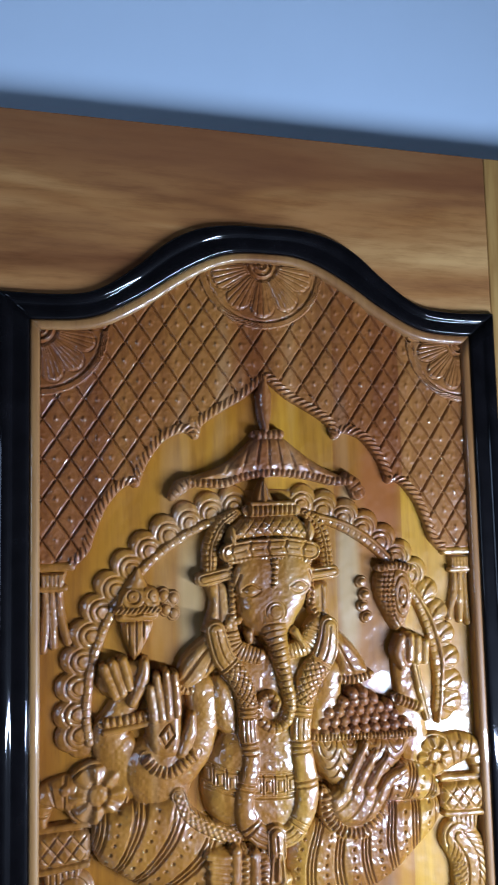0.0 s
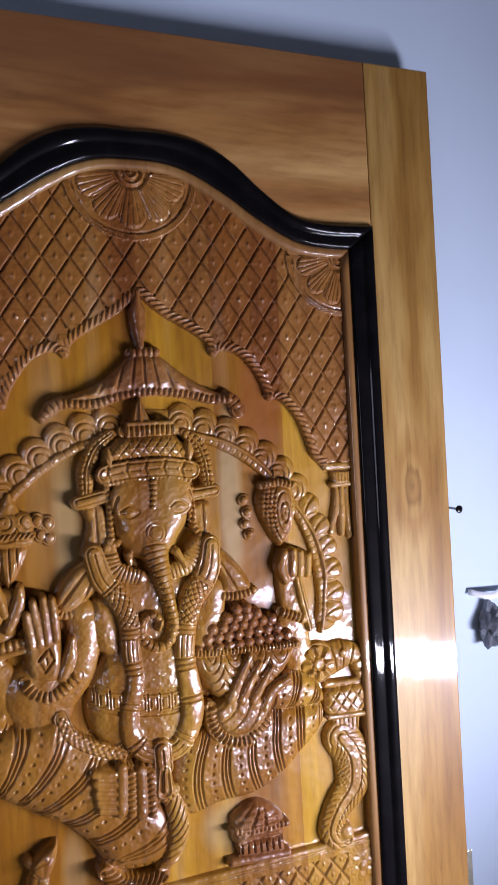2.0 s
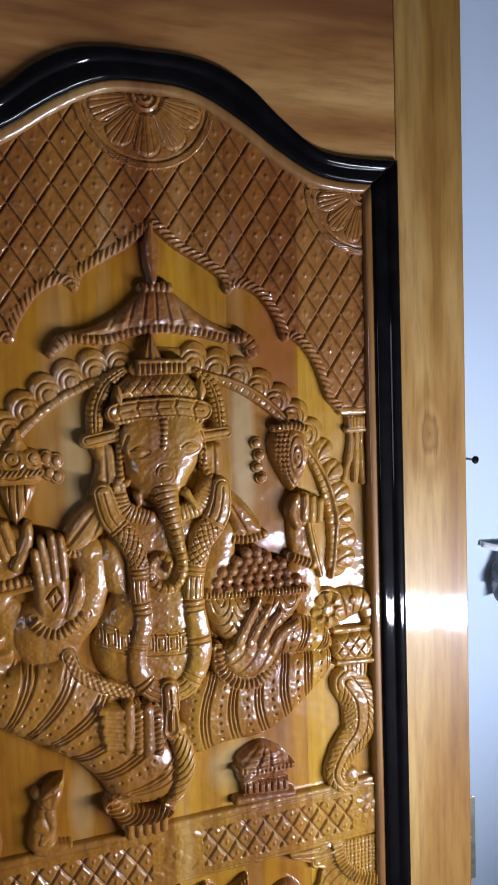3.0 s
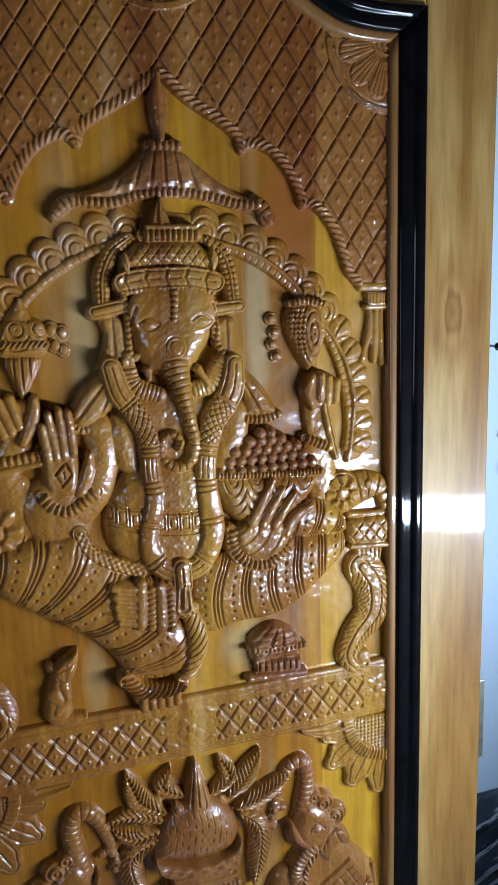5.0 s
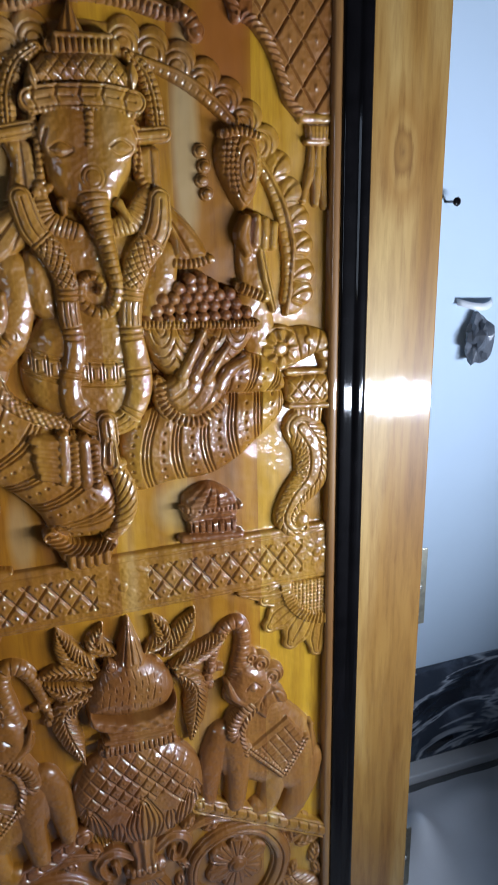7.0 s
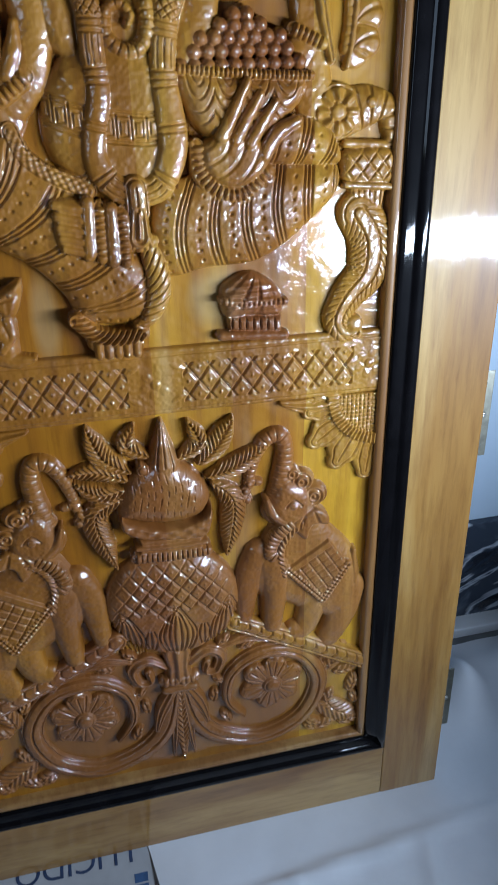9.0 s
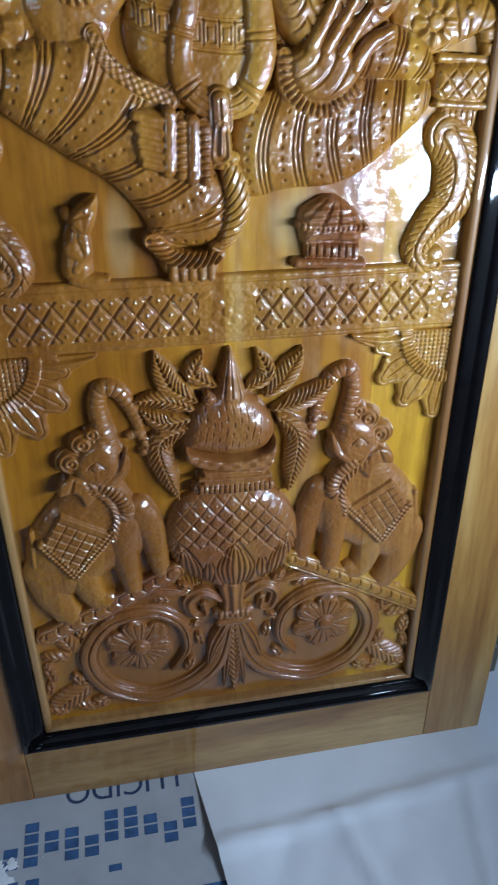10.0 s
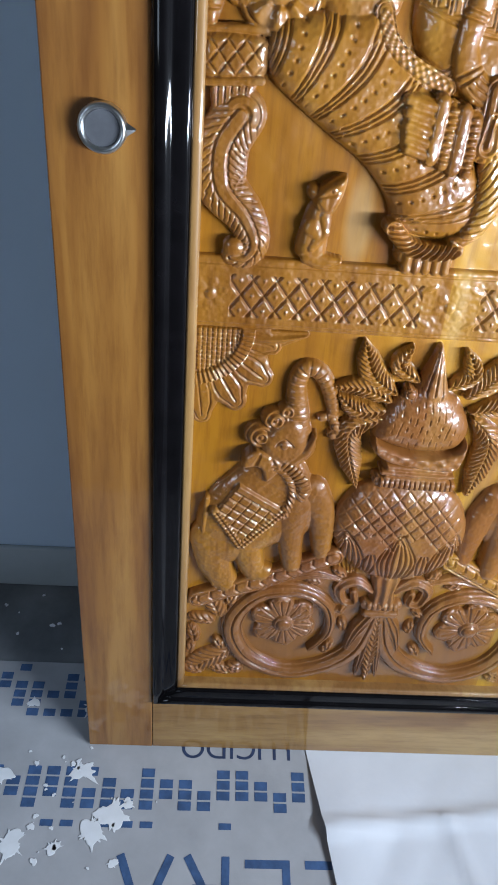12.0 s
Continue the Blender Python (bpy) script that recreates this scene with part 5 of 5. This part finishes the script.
CELL = cells_of(0)
CELL[~shown[:-1, :-1]] = -1
INDEX = np.arange(UU.size).reshape(UU.shape)
XYZ = np.stack([UU.ravel(), GROUND - HEIGHT.ravel(), VV.ravel()], 1)
BROWN = ("trellis", "rosette", "corner_rosette", "canopy", "arch_rope", "water_pot", "coconut", "ribbed_pot", "scroll_branch", "scroll_branch_pair", "stem_knot", "flower", "flower_pair", "ramp_board", "elephant_pair", "sweet_balls")
RELIEF_LABEL = {"panel_ground": "smooth recessed ground of pale and dark teak strips", "trellis": "raised field cut with crossing diagonal lines", "carved_figure": "seated deity figure carved in relief"}
for k, name in enumerate(NAMES):
    jj, ii = np.nonzero(CELL == k)
    if not len(jj):
        continue
    quads = np.stack([INDEX[jj, ii], INDEX[jj, ii + 1], INDEX[jj + 1, ii + 1], INDEX[jj + 1, ii]], 1)
    used, local = np.unique(quads, return_inverse=True)
    mesh = bpy.data.meshes.new(name)
    mesh.vertices.add(len(used))
    mesh.vertices.foreach_set("co", XYZ[used].astype(np.float32).ravel())
    mesh.loops.add(quads.size)
    mesh.loops.foreach_set("vertex_index", local.ravel().astype(np.int32))
    mesh.polygons.add(len(quads))
    mesh.polygons.foreach_set("loop_start", np.arange(0, quads.size, 4, dtype=np.int32))
    mesh.update(calc_edges=True)
    plain_name = name.replace("_pair", "").rstrip("_0123456789")
    link_mesh(plain_name, mesh, M_PANEL if k == 0 else M_TRELLIS if name in BROWN else M_CARVED, door, RELIEF_LABEL.get(name, ""), True)

# ---- fittings on the door ----
lock = part("lock_cylinder", lathe([(0.0245, 0.0), (0.0245, 0.008), (0.0232, 0.0115), (0.0200, 0.0125), (0.0180, 0.0100), (0.0178, 0.006)], 48), M_STEEL, door, "round polished steel lock rim", True)
lock.matrix_local = pose(-0.391, 0.0, 0.991, 90)
part("lock_face", lathe([(0.0178, 0.006), (0.0178, 0.0075), (0.0170, 0.0082), (0.0, 0.0084)], 40), M_LOCK, lock, "dull grey lock face")
nib = bmesh.new()
bmesh.ops.create_cone(nib, cap_ends=True, segments=4, radius1=0.0085, radius2=0.001, depth=0.012, matrix=pose(0.027, 0, 0.006, 0, 90) @ Matrix.Diagonal((0.7, 1, 1, 1)))
part("lock_nib", nib, M_STEEL, lock)


def screw_head():
    bm = lathe([(0.0042, 0.0), (0.0042, 0.0008), (0.0030, 0.0020), (0.0012, 0.0024), (0.0012, 0.0012), (0.0, 0.0012)], 14)
    return bm


def hinge(z0, z1):
    plate = part("hinge", box(0.440, 0.4785, 0.0282, 0.0305, z0, z1, 0.0006), M_HINGE, door, "dull metal butt hinge leaf with screws")
    for k in range(3):
        screw = part("screw", screw_head(), M_STEEL, plate, "", True)
        screw.matrix_local = pose(0.464 + 0.004 * (k % 2), 0.0282, z0 + (z1 - z0) * (0.14 + 0.36 * k), 90)
    for k in range(2):
        hole = part("screw_hole", lathe([(0.0026, 0.0), (0.0026, 0.0003), (0.0, 0.0003)], 12), M_EBONY, plate)
        hole.matrix_local = pose(0.461, 0.0282, z0 + (z1 - z0) * (0.32 + 0.36 * k), 90)


hinge(0.650, 0.783)
hinge(0.105, 0.235)

# ---- wall pieces ----
structure("trim", box(0.42, 3.5, WALL_Y - 0.050, WALL_Y - 0.0005, 0.0, 0.028, 0.003), M_WHITE, "white plastered strip along the foot of the marble")
nail = tagged(part("nail", lathe([(0.0022, 0.0), (0.0022, 0.028), (0.0065, 0.0285), (0.0068, 0.0305), (0.004, 0.032), (0.0, 0.032)], 14), M_EBONY, None, "", True), "dark iron nail driven into the wall", "nail")
nail.matrix_world = pose(0.558, WALL_Y, 1.266, 82)


def crumple(name, seed, size, mat, label, category, where):
    rng = random.Random(seed)
    bm = bmesh.new()
    bmesh.ops.create_icosphere(bm, subdivisions=3, radius=1)
    off = Vector((rng.uniform(-9, 9), rng.uniform(-9, 9), rng.uniform(-9, 9)))
    for v in bm.verts:
        r = 0.75 + 0.55 * noise.noise(v.co * 1.6 + off) + 0.35 * abs(noise.noise(v.co * 3.7 + off))
        v.co = Vector((v.co.x * size[0], v.co.y * size[1], v.co.z * size[2])) * r
    ob = tagged(part(name, bm, mat), label, category)
    ob.matrix_world = Matrix.Translation(where)
    return ob


crumple("crumpled_plastic", 4, (0.026, 0.022, 0.046), M_CRUMPLE, "dark crumpled plastic bundle fixed to the wall", "plastic bundle", (0.648, WALL_Y - 0.018, 1.045))
ribbon = bmesh.new()
edge = [(0.604 + 0.007 * k, WALL_Y - 0.002 - 0.020 * math.sin(math.pi * k / 10), 1.118 - 0.010 * math.sin(1.9 * k / 10 + 0.4)) for k in range(11)]
for (xa, ya, za), (xb, yb, zb) in zip(edge, edge[1:]):
    q = [ribbon.verts.new(c) for c in ((xa, ya, za), (xb, yb, zb), (xb, yb - 0.004, zb - 0.011), (xa, ya - 0.004, za - 0.011))]
    ribbon.faces.new(q)
bmesh.ops.remove_doubles(ribbon, verts=ribbon.verts, dist=0.0002)
bmesh.ops.solidify(ribbon, geom=list(ribbon.faces), thickness=0.0012)
tagged(part("plastic_strip", ribbon, M_FILM, None, "", True), "white plastic strip curling off the wall", "plastic strip")


# ---- floor coverings ----
def flat_shape(bm, outline, z):
    f = bm.faces.new([bm.verts.new((x, y, z)) for x, y in outline])
    if f.normal.z < 0:
        f.normal_flip()


def sheet(name, corner, nx, ny, step, height, mat):
    """A thin sheet over the floor; height(x, y) gives its lie."""
    bm = bmesh.new()
    grid = [[bm.verts.new((corner[0] + i * step, corner[1] + j * step, height(corner[0] + i * step, corner[1] + j * step))) for i in range(nx + 1)] for j in range(ny + 1)]
    for j in range(ny):
        for i in range(nx):
            bm.faces.new((grid[j][i], grid[j][i + 1], grid[j + 1][i + 1], grid[j + 1][i]))
    return bm


CARTON_Z = 0.004
carton = thing("flattened_carton", Matrix.Identity(4), "flattened grey-brown tile carton with blue print on the floor", "carton")
part("carton_board", box(-1.25, 0.55, -0.95, 0.158, 0.0005, CARTON_Z, 0.001), M_CARD, carton)
rng = random.Random(11)
blocks = bmesh.new()
Z_INK = CARTON_Z + 0.0006


def block(x, y, w, h):
    flat_shape(blocks, [(x - w / 2, y - h / 2), (x + w / 2, y - h / 2), (x + w / 2, y + h / 2), (x - w / 2, y + h / 2)], Z_INK)


for col in range(22):
    x = -0.092 - 0.0315 * col
    top, low = rng.choice(((0, 4), (0, 4), (1, 4), (0, 3), (0, 4), (1, 3), (2, 4)))
    for row in range(top, low):
        if rng.random() > 0.08:
            block(x, -0.045 - 0.0175 * row, 0.0215, 0.0145)
    if rng.random() < 0.35:
        block(x + 0.004, -0.128, 0.020, 0.010)
for col in range(12):
    x = -0.470 - 0.0300 * col
    for row in range(6):
        if rng.random() > 0.45:
            block(x, 0.145 - 0.0175 * row, 0.0205, 0.0140)
tagged(part("block_print", blocks, M_INK, carton, "columns of small blue printed squares"), kind="stuff")


def stroke(bm, a, b, w):
    (ax, ay), (bx, by) = a, b
    ln = math.hypot(bx - ax, by - ay)
    ex, ey = -(by - ay) / ln * w / 2, (bx - ax) / ln * w / 2
    flat_shape(bm, [(ax + ex, ay + ey), (ax - ex, ay - ey), (bx - ex, by - ey), (bx + ex, by + ey)], Z_INK + 0.0003 * rng.random())


mark = bmesh.new()
for a, b in (((-0.375, -0.172), (-0.335, -0.262)), ((-0.335, -0.262), (-0.297, -0.172)),
             ((-0.212, -0.172), (-0.212, -0.262)), ((-0.262, -0.256), (-0.212, -0.256)), ((-0.262, -0.218), (-0.212, -0.218)), ((-0.266, -0.260), (-0.266, -0.214)), ((-0.245, -0.218), (-0.272, -0.172)),
             ((-0.182, -0.182), (-0.112, -0.182)), ((-0.118, -0.176), (-0.118, -0.262)), ((-0.182, -0.219), (-0.112, -0.219)), ((-0.182, -0.256), (-0.112, -0.256)),
             ((-0.088, -0.182), (-0.030, -0.182)), ((-0.088, -0.256), (-0.030, -0.256)), ((-0.034, -0.176), (-0.034, -0.262))):
    stroke(mark, a, b, 0.0125)
tagged(part("printed_mark", mark, M_INK, carton, "large blue printed shapes"), kind="stuff")
word = bpy.data.curves.new("printed_word", "FONT")
word.body, word.size, word.align_x = "LUCIDO", 0.052, "CENTER"
word_ob = new("printed_word", word)
word_mesh = bpy.data.meshes.new_from_object(word_ob.evaluated_get(bpy.context.evaluated_depsgraph_get()))
bpy.data.objects.remove(word_ob)
word_part = link_mesh("printed_word", word_mesh, M_INK_DARK, carton, "thin dark blue printed word")
word_part.matrix_local = pose(-0.196, 0.018, Z_INK, 0, 0, 180)

# creased paper sheet laid over the carton
def paper_lie(x, y):
    z = 0.0058
    away = min(1.0, max(0.0, (abs(y - 0.02) - 0.03) / 0.10))
    fold = math.exp(-((y + 0.105 - 0.10 * (x - 0.2)) / 0.010) ** 2) + 0.7 * math.exp(-((x - 0.36 - 0.25 * (y + 0.2)) / 0.012) ** 2) * (y < -0.09) + 0.6 * math.exp(-((x - 0.12 + 0.2 * y) / 0.014) ** 2) * (y < -0.1)
    z += away * (0.014 * fold + 0.018 * max(0, noise.noise(Vector((x * 5, y * 5, 2.0)))) + 0.007 * abs(noise.noise(Vector((x * 11, y * 11, 5.0)))) + 0.002)
    lift = math.exp(-((x - 0.585) / 0.045) ** 2 - ((y - 0.165) / 0.060) ** 2)
    z += 0.075 * lift + 0.030 * math.exp(-((x - 0.75) / 0.10) ** 2 - ((y - 0.21) / 0.05) ** 2)
    return max(z, 0.0052)


paper = part("paper_sheet", sheet("paper_sheet", (-0.075, -0.95), 120, 98, 0.0125, paper_lie, M_PAPER), M_PAPER, None, "", True)
for v in paper.data.vertices:                      # the free edge runs slightly askew
    v.co.x += (0.155 * (-v.co.y) * max(0.0, 1 - (v.co.x + 0.075) / 0.5))
tagged(paper, "creased off-white paper sheet spread over the carton", "paper sheet")


def splash(where, r, seed, arms):
    g = random.Random(seed)
    bm = bmesh.new()
    n = 96
    top, low = [], []
    spikes = [(g.uniform(0, 6.283), g.uniform(0.08, 0.55) ** 1.3, g.uniform(0.035, 0.11)) for _ in range(2 * arms)]
    for k in range(n):
        a = 6.283 * k / n
        q = 0.66 + 0.13 * math.sin(2 * a + seed) + 0.09 * math.sin(3 * a + 2 * seed) + 0.05 * math.sin(5 * a + 3 * seed)
        for sa, sl, sw in spikes:
            d = (a - sa + 3.1416) % 6.2832 - 3.1416
            q += sl * math.exp(-(d / sw) ** 2)
        low.append(bm.verts.new((r * q * math.cos(a), r * q * math.sin(a), 0)))
        top.append(bm.verts.new((r * q * 0.94 * math.cos(a), r * q * 0.94 * math.sin(a), 0.0005)))
    for k in range(n):
        bm.faces.new((low[k], low[(k + 1) % n], top[(k + 1) % n], top[k]))
    hub = bm.verts.new((0, 0, 0.0005))
    for k in range(n):
        bm.faces.new((top[k], top[(k + 1) % n], hub))
    ob = tagged(part("paint_splash", bm, M_SPLASH), "dried white paint splash on the floor covering", "paint splash", "paint splashes on the floor")
    ob.matrix_world = Matrix.Translation(where)


ON_CARD = CARTON_Z + 0.0012
for k, (x, y, r, arms) in enumerate(((-0.456, -0.046, 0.022, 10), (-0.398, -0.116, 0.030, 9), (-0.425, -0.140, 0.026, 6), (-0.372, -0.096, 0.012, 4), (-0.546, -0.160, 0.026, 6), (-0.480, -0.166, 0.014, 3),
                                     (-0.585, -0.055, 0.022, 5), (-0.520, -0.135, 0.008, 2), (-0.505, -0.185, 0.008, 2), (-0.600, -0.125, 0.018, 4), (-0.455, 0.070, 0.020, 6), (-0.440, 0.020, 0.012, 3), (-0.385, -0.185, 0.010, 5), (-0.560, 0.075, 0.013, 4))):
    splash((x, y, ON_CARD), r, 20 + k, arms)
g = random.Random(3)
for k in range(16):
    splash((g.uniform(-0.85, -0.49), g.uniform(0.175, 0.325), 0.0006), g.uniform(0.0025, 0.007), 60 + k, 2)
for k in range(26):
    splash((g.gauss(-0.45, 0.075), g.uniform(-0.24, 0.0), ON_CARD), g.uniform(0.0015, 0.006), 90 + k, 2)
